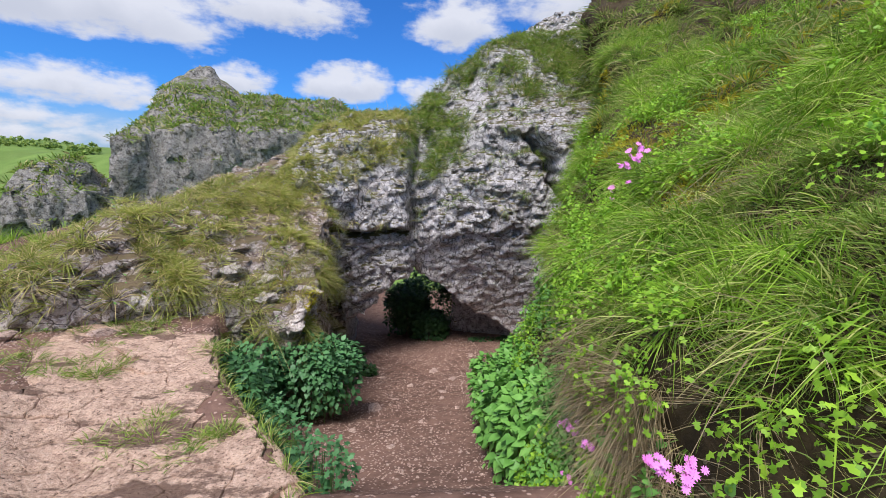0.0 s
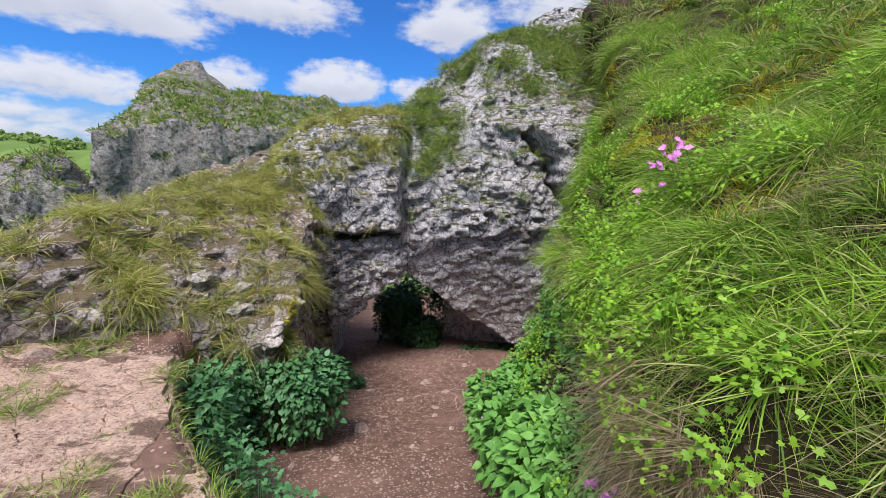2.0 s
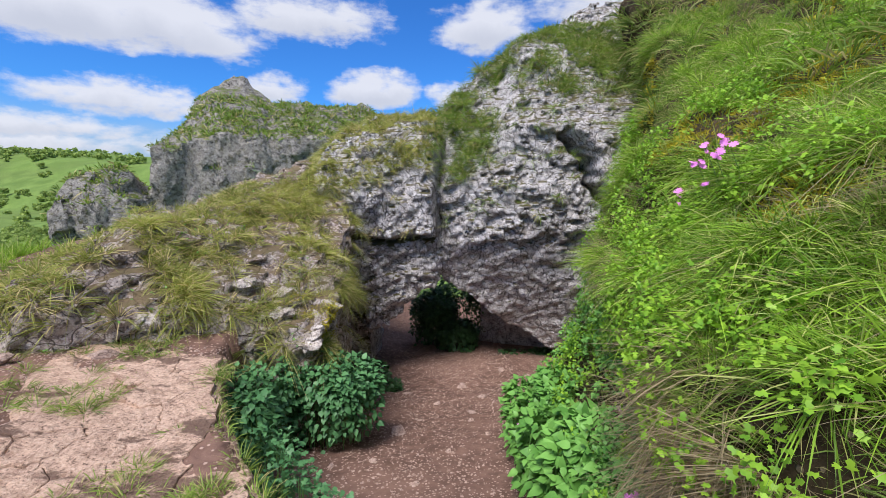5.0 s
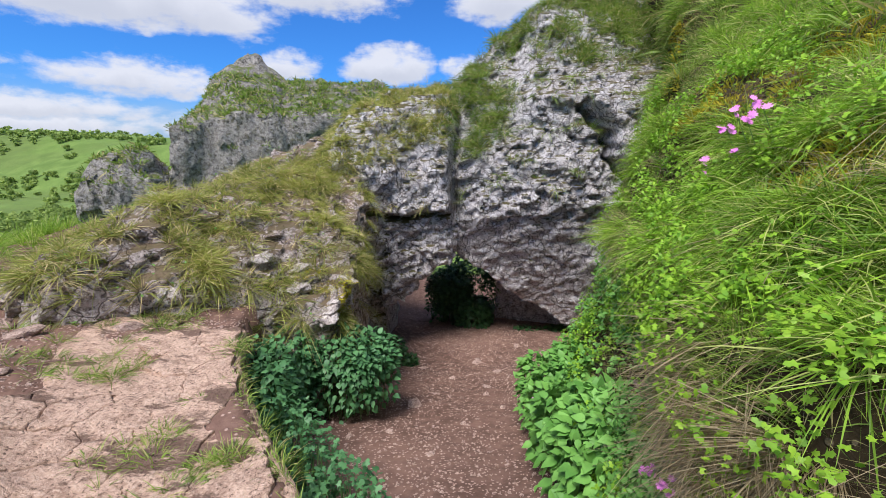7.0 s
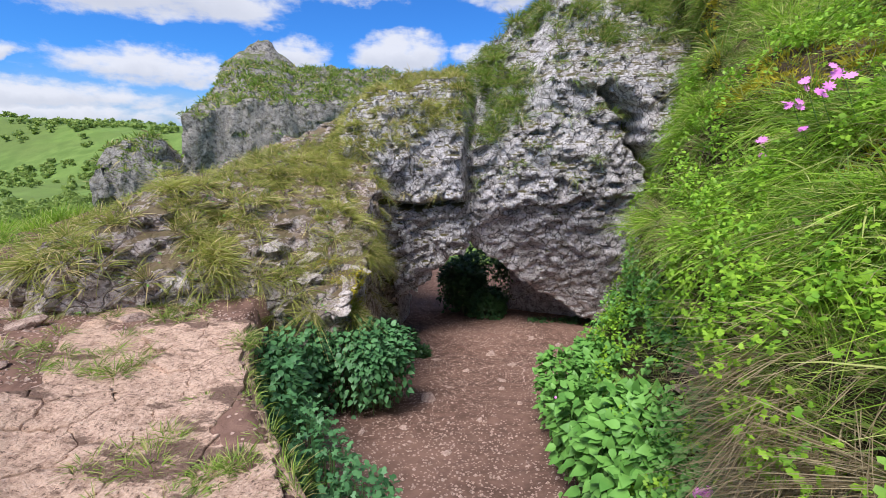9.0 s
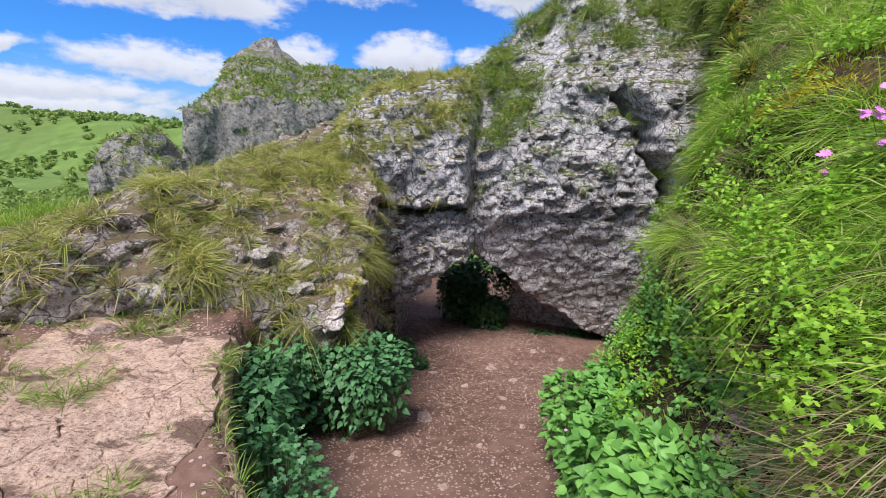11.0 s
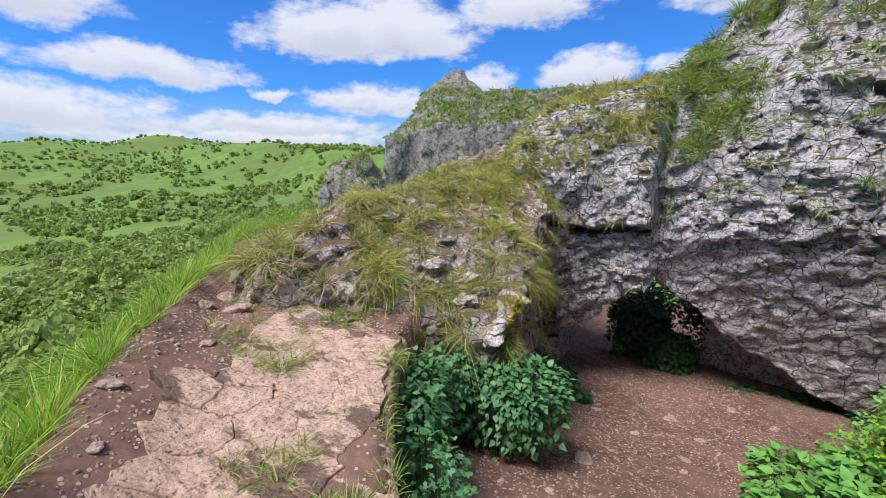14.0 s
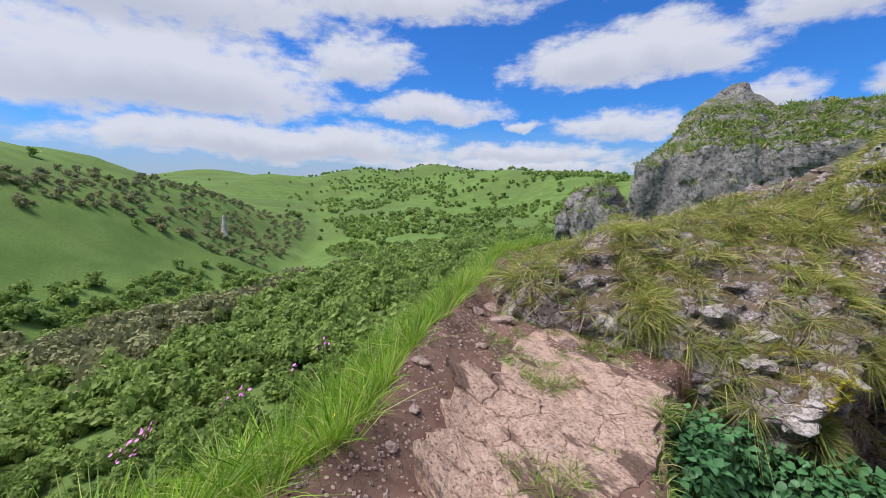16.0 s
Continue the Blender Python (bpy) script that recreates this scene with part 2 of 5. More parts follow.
STRAW = leaf_material("dead_grass", (0.16, 0.11, 0.05), (0.52, 0.42, 0.25), None, 0.7)
# one leaf in two tones: shade and sunlight are put into the colours
NETTLE_SHADED = leaf_material("nettle_leaf", (0.035, 0.115, 0.038), (0.115, 0.27, 0.095), None, 0.5, 0.2, 5.0)
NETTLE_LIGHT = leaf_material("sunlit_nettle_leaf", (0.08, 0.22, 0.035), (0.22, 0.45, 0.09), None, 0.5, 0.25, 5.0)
HERB = leaf_material("herb_leaf", (0.10, 0.26, 0.016), (0.38, 0.60, 0.045), None, 0.5, 0.35, 6.0)
MOSS = leaf_material("golden_moss", (0.32, 0.28, 0.015), (0.66, 0.56, 0.05), None, 0.9, 0.2, 9.0)
SHRUB_DARK = leaf_material("shrub_leaf", (0.02, 0.055, 0.018), (0.06, 0.14, 0.04), None, 0.5, 0.2, 4.0)
PETAL = plain_material("pink_petal", (0.75, 0.22, 0.62), 0.6, 0.2, 60)
YELLOW = plain_material("yellow_petal", (0.85, 0.62, 0.02), 0.6, 0.15, 60)
STEM = plain_material("green_stem", (0.10, 0.20, 0.05), 0.6)


# ---- field and mesh tools ----
def smooth01(v):
    v = np.clip(v, 0, 1)
    return v * v * (3 - 2 * v)


def vnoise(x, y, z, seed=0):
    """Smooth value noise, 0 to 1, on arrays."""
    x, y, z = (np.asarray(v, np.float32) for v in (x, y, z))
    xi, yi, zi = (np.floor(v).astype(np.int64) for v in (x, y, z))
    fx, fy, fz = (smooth01(v - i).astype(np.float32) for v, i in ((x, xi), (y, yi), (z, zi)))

    def corner(i, j, k):
        h = ((xi + i) * 374761393 + (yi + j) * 668265263 + (zi + k) * 2147483647 + seed * 974634777) & 0xFFFFFFFF
        h = ((h ^ (h >> 13)) * 1274126177) & 0xFFFFFFFF
        return (((h ^ (h >> 16)) & 0xFFFF) / 65535.0).astype(np.float32)

    low = (corner(0, 0, 0) * (1 - fx) + corner(1, 0, 0) * fx) * (1 - fy) + (corner(0, 1, 0) * (1 - fx) + corner(1, 1, 0) * fx) * fy
    high = (corner(0, 0, 1) * (1 - fx) + corner(1, 0, 1) * fx) * (1 - fy) + (corner(0, 1, 1) * (1 - fx) + corner(1, 1, 1) * fx) * fy
    return low * (1 - fz) + high * fz


def fbm(x, y, z, octaves=4, seed=0, gain=0.5):
    total, weight, amp = 0.0, 0.0, 1.0
    for o in range(octaves):
        total = total + amp * (vnoise(x * 2 ** o, y * 2 ** o, z * 2 ** o, seed + o) - 0.5)
        weight += amp
        amp *= gain
    return total / weight * 2


def ridged(x, y, z, octaves=3, seed=0):
    total, amp = 0.0, 1.0
    for o in range(octaves):
        total = total + amp * (1 - np.abs(2 * vnoise(x * 2 ** o, y * 2 ** o, z * 2 ** o, seed + o) - 1))
        amp *= 0.5
    return total / 1.75


def smax(a, b, k):
    h = np.clip(0.5 + 0.5 * (a - b) / k, 0, 1)
    return b * (1 - h) + a * h + k * h * (1 - h)


def smin(a, b, k):
    return -smax(-a, -b, k)


def mesh_object(name, verts, faces, mat, parent=None, smooth=True):
    """One mesh object from arrays; faces: an (n, 3 or 4) array."""
    verts, faces = np.asarray(verts, np.float32), np.asarray(faces, np.int32)
    me = bpy.data.meshes.new(name)
    n, k = faces.shape
    me.vertices.add(len(verts))
    me.vertices.foreach_set("co", verts.ravel())
    me.loops.add(n * k)
    me.loops.foreach_set("vertex_index", faces.ravel())
    me.polygons.add(n)
    me.polygons.foreach_set("loop_start", np.arange(n, dtype=np.int32) * k)
    me.polygons.foreach_set("loop_total", np.full(n, k, np.int32))
    me.polygons.foreach_set("use_smooth", np.full(n, smooth, bool))
    me.update(calc_edges=True)
    me.validate()
    me.materials.append(mat)
    ob = new(name, me)
    if parent is not None:
        ob.parent = parent
    return ob


def surface(field, low, high, step):
    """The surface field = 0 (solid where below 0), as vertices and quads."""
    axes = [np.arange(a, b + step, step, dtype=np.float32) for a, b in zip(low, high)]
    F = field(*np.meshgrid(*axes, indexing="ij")).astype(np.float32)
    S = F < 0
    cut = [slice(0, -1), slice(1, None)]
    count = sum(S[cut[i], cut[j], cut[k]].astype(np.int8) for i in (0, 1) for j in (0, 1) for k in (0, 1))
    active = np.argwhere((count > 0) & (count < 8))
    index = np.full(count.shape, -1, np.int32)
    index[tuple(active.T)] = np.arange(len(active))
    place, hits = np.zeros((len(active), 3), np.float32), np.zeros(len(active), np.float32)
    for axis in range(3):
        others = [n for n in range(3) if n != axis]
        for i in (0, 1):
            for j in (0, 1):
                a = np.zeros(3, int)
                a[others[0]], a[others[1]] = i, j
                b = a.copy()
                b[axis] = 1
                fa, fb = F[tuple((active + a).T)], F[tuple((active + b).T)]
                crossing = (fa < 0) != (fb < 0)
                t = np.where(crossing, fa / np.where(fa == fb, 1, fa - fb), 0)
                place += (a + t[:, None] * (b - a)) * crossing[:, None]
                hits += crossing
    place = (active + place / hits[:, None]) * step + np.array([ax[0] for ax in axes])
    quads = []
    for axis in range(3):
        o1, o2 = (axis + 1) % 3, (axis + 2) % 3
        first, second = [slice(None)] * 3, [slice(None)] * 3
        first[axis], second[axis] = slice(0, -1), slice(1, None)
        edge = np.argwhere(S[tuple(first)] != S[tuple(second)])
        edge = edge[(edge[:, o1] > 0) & (edge[:, o2] > 0) & (edge[:, o1] < F.shape[o1] - 1) & (edge[:, o2] < F.shape[o2] - 1)]
        inside = S[tuple(edge.T)]
        e1, e2 = np.zeros(3, int), np.zeros(3, int)
        e1[o1], e2[o2] = 1, 1
        quad = np.stack([index[tuple((edge - d).T)] for d in (e1 + e2, e2, 0 * e1, e1)], 1)
        quads.append(np.where(inside[:, None], quad, quad[:, ::-1]))
    return place, np.concatenate(quads)


def scatter(verts, faces, count, keep, seed):
    """Random places on a mesh, by area, thinned by keep(place, normal) in 0 to 1; gives places and normals."""
    rng = np.random.default_rng(seed)
    p = verts[faces]
    normal = np.cross(p[:, 2] - p[:, 0], p[:, -1] - p[:, 1])
    area = np.linalg.norm(normal, axis=1)
    normal = normal / np.maximum(area, 1e-9)[:, None]
    area = area * keep(p.mean(1), normal)
    pick = rng.choice(len(faces), count, p=area / area.sum())
    u, v = rng.random((2, count, 1))
    q = p[pick]
    place = (q[:, 0] * (1 - u) + q[:, 1] * u) * (1 - v) + (q[:, -1] * (1 - u) + q[:, 2] * u) * v
    return place, normal[pick]


def blades(places, normals, per, length, width, spread, lean, droop, seed, up=0.6, hang=(0, 0, 0), fine=True):
    """Tufts of curved blades: per blades round each place. Gives vertices and triangles."""
    rng = np.random.default_rng(seed)
    n = len(places) * per
    root, nor = np.repeat(places, per, 0), np.repeat(normals, per, 0)
    size = np.repeat(rng.uniform(0.6, 1.25, len(places)), per)
    angle = rng.uniform(0, 2 * np.pi, n)
    side = np.stack([np.cos(angle), np.sin(angle), np.zeros(n)], 1)
    side -= nor * (side * nor).sum(1)[:, None]
    side /= np.maximum(np.linalg.norm(side, axis=1), 1e-6)[:, None]
    off = np.sqrt(rng.random(n))
    root = root + side * (off * spread)[:, None] - nor * 0.02
    whole = np.array(hang) + np.repeat(rng.normal(0, 0.45, (len(places), 3)), per, 0)
    way = nor * (1 - up) + np.array([0, 0, up]) + side * (off * lean)[:, None] + whole * 0.5 + rng.normal(0, 0.12, (n, 3))
    way /= np.linalg.norm(way, axis=1)[:, None]
    tall = length * size * rng.uniform(0.55, 1.15, n)
    fall = (side * 0.6 + whole * 0.6 + np.array([0, 0, -1.0])) * (droop * rng.uniform(0.4, 1.4, n))[:, None]
    flat = np.cross(way, rng.normal(0, 1, (n, 3)))
    flat /= np.maximum(np.linalg.norm(flat, axis=1), 1e-6)[:, None]
    w = (width * rng.uniform(0.6, 1.3, n))[:, None] * flat * 0.5
    rows = []
    for s, thick in ((0.0, 0.8), (0.4, 1.0), (0.75, 0.7)) if fine else ((0.0, 0.8), (0.55, 1.0)):
        c = root + (way * s + fall * s * s) * tall[:, None]
        rows += [c - w * thick, c + w * thick]
    rows.append(root + (way + fall) * tall[:, None])
    verts = np.stack(rows, 1).reshape(-1, 3)
    tri = np.array([[0, 1, 3], [0, 3, 2], [2, 3, 5], [2, 5, 4], [4, 5, 6]] if fine else [[0, 1, 3], [0, 3, 2], [2, 3, 4]])
    faces = (np.arange(n)[:, None, None] * len(rows) + tri).reshape(-1, 3)
    return verts, faces


def stuff(name, parts, mat, label, category):
    verts, faces, base = [], [], 0
    for v, f in parts:
        verts.append(v)
        faces.append(f + base)
        base += len(v)
    ob = mesh_object(name, np.concatenate(verts), np.concatenate(faces), mat, None, True)
    return tagged(ob, label, category, "", "stuff")


def fold(points, faces, places, ways, ups, sizes):
    """Copies of one small shape (x ahead, z up) at many places, joined in arrays."""
    x = ways / np.linalg.norm(ways, axis=1)[:, None]
    y = np.cross(ups, x)
    y /= np.maximum(np.linalg.norm(y, axis=1), 1e-6)[:, None]
    z = np.cross(x, y)
    p = np.array(points, np.float32)
    out = places[:, None] + sizes[:, None, None] * (p[None, :, :1] * x[:, None] + p[None, :, 1:2] * y[:, None] + p[None, :, 2:] * z[:, None])
    f = np.arange(len(places))[:, None, None] * len(p) + np.array(faces)
    return out.reshape(-1, 3), f.reshape(-1, f.shape[-1])


# ---- the lie of the land ----
def floor_line(y):
    return np.interp(y, [-8, -1.1, 0.3, 1.4, 3.4, 4.6, 6.5, 9.3, 14, 22], [2.5, 2.4, 1.15, 0.68, 0.0, -0.45, -0.96, -1.35, -2.0, -2.8])


def ledge_edge(y):
    return np.interp(y, [-8, -0.9, -0.5, 0, 0.5, 0.9, 1.5, 2.2, 5, 9], [0.30, 0.25, 0.0, -0.45, -0.85, -1.12, -1.44, -1.6, -1.8, -2.0])


def ledge_west(y):
    """Where the bare rock of the ledge passes under the earth of the path."""
    return np.interp(y, [-2.2, -0.8, 0.2, 0.9, 1.8], [-0.7, -1.5, -2.35, -2.95, -3.3])


def verge_edge(y):
    return np.interp(y, [-8, -2.4, -1.57, -1.14, -0.55, 0.55, 1.7, 4, 9, 16], [-0.8, -1.1, -1.5, -1.9, -2.5, -3.6, -4.8, -7.0, -8.5, -9.5])


def bank_foot(y):
    return np.interp(y, [-8, 0.5, 2.7, 4, 5.5, 7.5, 14], [2.0, 2.0, 2.15, 3.1, 4.1, 5.0, 6.0])


def hill_top(x, y):
    return 5.12 + 0.6 * (x - 4.34) + np.interp(y, [-8, 0.57, 3.29, 7, 10, 14], [-0.7, -0.23, 0.0, 1.6, 3.45, 5.0])


def near_ground(x, y):
    low = floor_line(y)
    low = low + 0.10 * smooth01((np.abs(x - 0.6) - 0.8) / 1.2)
    ledge = 2.25 + 0.10 * np.clip(-1.5 - x, 0, 1.5) + 0.12 * smooth01((-0.8 - y) / 1.0) - 0.05 * np.clip(y, 0, 2)
    past = verge_edge(y) - x
    bump_up = 0.16 * np.exp(-((past + 0.1) / 0.35) ** 2)
    ledge = ledge + bump_up - 0.40 * np.maximum(past - 0.1, 0) - 1.0 * np.maximum(past - 0.9, 0)
    edge = ledge_edge(y) + 0.10 * fbm(x * 2.2, y * 2.2, 0 * x, 3, 5)
    z = ledge + (low - ledge) * smooth01((x - edge) / 0.10)
    z = z + 0.05 * fbm(x * 1.3, y * 1.3, 0 * x, 4, 9) + 0.015 * fbm(x * 7, y * 7, 0 * x, 3, 19)
    return z


def bed_side(x, y):
    """How far a place lies to the far side (+) or to the crag's side (-) of the stream in the dale."""
    return 0.85 * (np.interp(-x, [0, 188, 347, 588, 1077, 2000, 4500], [-190, -68, 46, 119, 221, 400, 900]) - y)


def valley(x, y):
    """The land away from the crag: a deep dale with a meadowed hill beyond the stream and ridges that close it."""
    d = bed_side(x, y)
    r = np.hypot(x, y)
    z = np.interp(-x, [0, 188, 347, 600, 1100, 2000], [-56, -61, -74, -72, -58, -15])
    hill = np.interp(d, [0, 12, 45, 100, 180, 300, 700], [0, 4, 21, 62, 103, 122, 126]) * (1 - 0.7 * smooth01((-x - 500) / 350))
    ours = np.interp(-d, [0, 30, 150, 300, 420, 700, 2000], [0, 6, 25, 33, 88, 98, 105])
    z = z + np.where(d > 0, hill, ours)
    z = z + 70 * np.exp(-((x + 1600) / 330) ** 2 - ((y - 480) / 380) ** 2) + 26 * np.exp(-((x + 950) / 230) ** 2 - ((y - 640) / 150) ** 2)
    rough = smooth01((r - 60) / 250)
    z = z + (7 * fbm(x / 120, y / 120, 0 * x, 4, 3) + 2.5 * fbm(x / 35, y / 35, 0 * x, 3, 4)) * rough
    z = z + 14 * fbm(x / 330, y / 330, 0 * x, 3, 6) * smooth01((r - 600) / 500)
    swell = 8 + 45 * np.maximum(fbm(x / 800, y / 800, 0 * x, 3, 8), -0.2) + 95 * np.exp(-((x + 3500) / 500) ** 2 - ((y + 60) / 420) ** 2)
    z = z + (swell - z) * smooth01((r - 1900) / 800)
    return np.where(r < 60, np.minimum(z, 1.5), z)


gx, gy = np.meshgrid(np.linspace(-9, 7, 241), np.linspace(-7, 18, 313), indexing="ij")
gz = near_ground(gx, gy)
n1, n2 = gx.shape
cell = np.arange(n1 * n2).reshape(n1, n2)
GROUND_V = np.stack([gx, gy, gz], -1).reshape(-1, 3)
GROUND_F = np.stack([cell[:-1, :-1], cell[1:, :-1], cell[1:, 1:], cell[:-1, 1:]], -1).reshape(-1, 4)
tagged(mesh_object("ground", GROUND_V, GROUND_F, GRAVEL), "trodden brown earth path scattered with gravel", "path", "", "structure")

# the wide land, one sheet round the crag out to the horizon
bearings = radians(1) * np.concatenate([np.arange(-180, -118, 4), np.arange(-118, -30, 0.5), np.arange(-30, 181, 4)])
radii = np.concatenate([[0.5, 4, 6, 8], np.geomspace(10, 4500, 190)])
ba, ra = np.meshgrid(bearings, radii, indexing="ij")
lx, ly = ra * np.sin(ba), ra * np.cos(ba)
lz = valley(lx, ly)
near_box = (lx > -9) & (lx < 7) & (ly > -7) & (ly < 18)
side = verge_edge(np.clip(ly, -8, 16)) - lx
slope = 2.2 - 0.40 * np.maximum(side, 0) - 1.0 * np.maximum(side - 0.9, 0)
inner = smooth01((ra - 14) / 60)
lz = np.where(lx < -1, np.minimum(slope, 2.0) * (1 - inner) + lz * inner, np.where(ra < 60, np.minimum(lz, 0.5), lz))
lz = np.where(near_box | (ra < 9), np.minimum(lz, slope) - 1.2, lz)
lz = np.where((ra < 25) & (lx > -1) | near_box & (lx > -3.2), -4.0, lz)
LAND_F = np.arange(ba.size).reshape(ba.shape)
LAND_F = np.stack([LAND_F[:-1, :-1], LAND_F[:-1, 1:], LAND_F[1:, 1:], LAND_F[1:, :-1]], -1).reshape(-1, 4)
LAND_V = np.stack([lx, ly, lz], -1).reshape(-1, 3)


def pasture_material():
    m, t, b, c = material("dale_pasture")
    where = c.outputs["Position"]
    big, mid, fine = noise_tex(t, where, 0.006, 4), noise_tex(t, where, 0.05, 6), noise_tex(t, where, 0.7, 5)
    colour = mix_rgb(t, ramp(t, mid, 0.3, 0.7), (0.095, 0.155, 0.036), (0.155, 0.23, 0.058))
    plot = t.nodes.new("ShaderNodeTexVoronoi")
    plot.inputs["Scale"].default_value = 0.0085
    t.links.new(where, plot.inputs["Vector"])
    tone = t.nodes.new("ShaderNodeSeparateColor")
    t.links.new(plot.outputs["Color"], tone.inputs[0])
    colour = mix_rgb(t, math_node(t, "MULTIPLY", tone.outputs[0], 0.5), colour, (0.15, 0.24, 0.05))
    colour = mix_rgb(t, math_node(t, "MULTIPLY", ramp(t, big, 0.42, 0.62), 0.6), colour, (0.10, 0.135, 0.04))
    colour = mix_rgb(t, math_node(t, "MULTIPLY", ramp(t, fine, 0.4, 0.7), 0.4), colour, (0.09, 0.125, 0.03))
    t.links.new(colour, b.inputs["Base Color"])
    b.inputs["Roughness"].default_value = 0.95
    b.inputs["Specular IOR Level"].default_value = 0.1
    return m


tagged(mesh_object("land", LAND_V, LAND_F, pasture_material()), "green pastures of a deep wooded dale", "valley", "", "structure")


# ---- the rock with the arch ----
CELLS = np.random.default_rng(77).random((32 * 32 * 32, 6)).astype(np.float32)


def blocky(x, y, z, tilt=0.6):
    """Split blocks: each point takes the offset and the slant of its nearest cell, about -0.5 to 0.5."""
    x, y, z = (np.asarray(v, np.float32) for v in (x, y, z))
    xi, yi, zi = (np.floor(v).astype(np.int32) for v in (x, y, z))
    best, which = np.full(x.shape, 9.0, np.float32), np.zeros(x.shape, np.int32)
    slant = np.zeros(x.shape, np.float32)
    for i in (-1, 0, 1):
        for j in (-1, 0, 1):
            for k in (-1, 0, 1):
                a, b, c = xi + i, yi + j, zi + k
                n = ((a & 31) * 32 + (b & 31)) * 32 + (c & 31)
                spot = CELLS[n]
                dx, dz = x - a - spot[:, 0], z - c - spot[:, 2]
                d = dx * dx + (y - b - spot[:, 1]) ** 2 + dz * dz
                near = d < best
                best[near], which[near] = d[near], n[near]
                slant[near] = ((spot[:, 4] - 0.5) * dx + (spot[:, 5] - 0.3) * dz)[near]
    return CELLS[which, 3] - 0.5 + tilt * slant


def rock_relief(x, y, z, size=1.0):
    """Craggy limestone: split blocks along tilted beds, deep joints and chips."""
    bx, bz = x + 0.35 * z, z - 0.30 * x
    wx = bx + 0.20 * fbm(x * 1.6, y * 1.6, z * 1.6, 2, 41)
    wz = bz + 0.12 * fbm(x * 1.9, y * 1.9, z * 1.9, 2, 43)
    d = 0.18 * fbm(x * 0.8, y * 0.8, z * 0.8, 3, 11)
    d = d + 0.17 * blocky(wx * 2.0, y * 1.5, wz * 3.4)
    d = d + 0.12 * blocky(wx * 5.0 + 7, y * 4.0, wz * 8.0, 1.0)
    d = d + 0.06 * (ridged(bx * 3.6, y * 3.6, bz * 6.4, 2, 31) - 0.5)
    return d * size


def near_surface(base, detail, band):
    """Adds a detail to a field only where it can matter."""
    where = np.abs(base) < band
    out = base.copy()
    out[where] += detail(where)
    return out


def arch_line(x):
    """The lower edge of the rock: the pillar's foot, the crown of the arch and the long slant down to the floor."""
    return np.interp(x, [-1.7, -1.3, -0.75, -0.2, 0.2, 0.55, 0.9, 1.3, 1.86, 2.77, 3.4, 4.0, 4.9], [0.25, 0.15, 0.02, 0.46, 0.92, 1.25, 1.36, 1.20, 0.80, -0.05, -0.38, -0.70, -1.2])


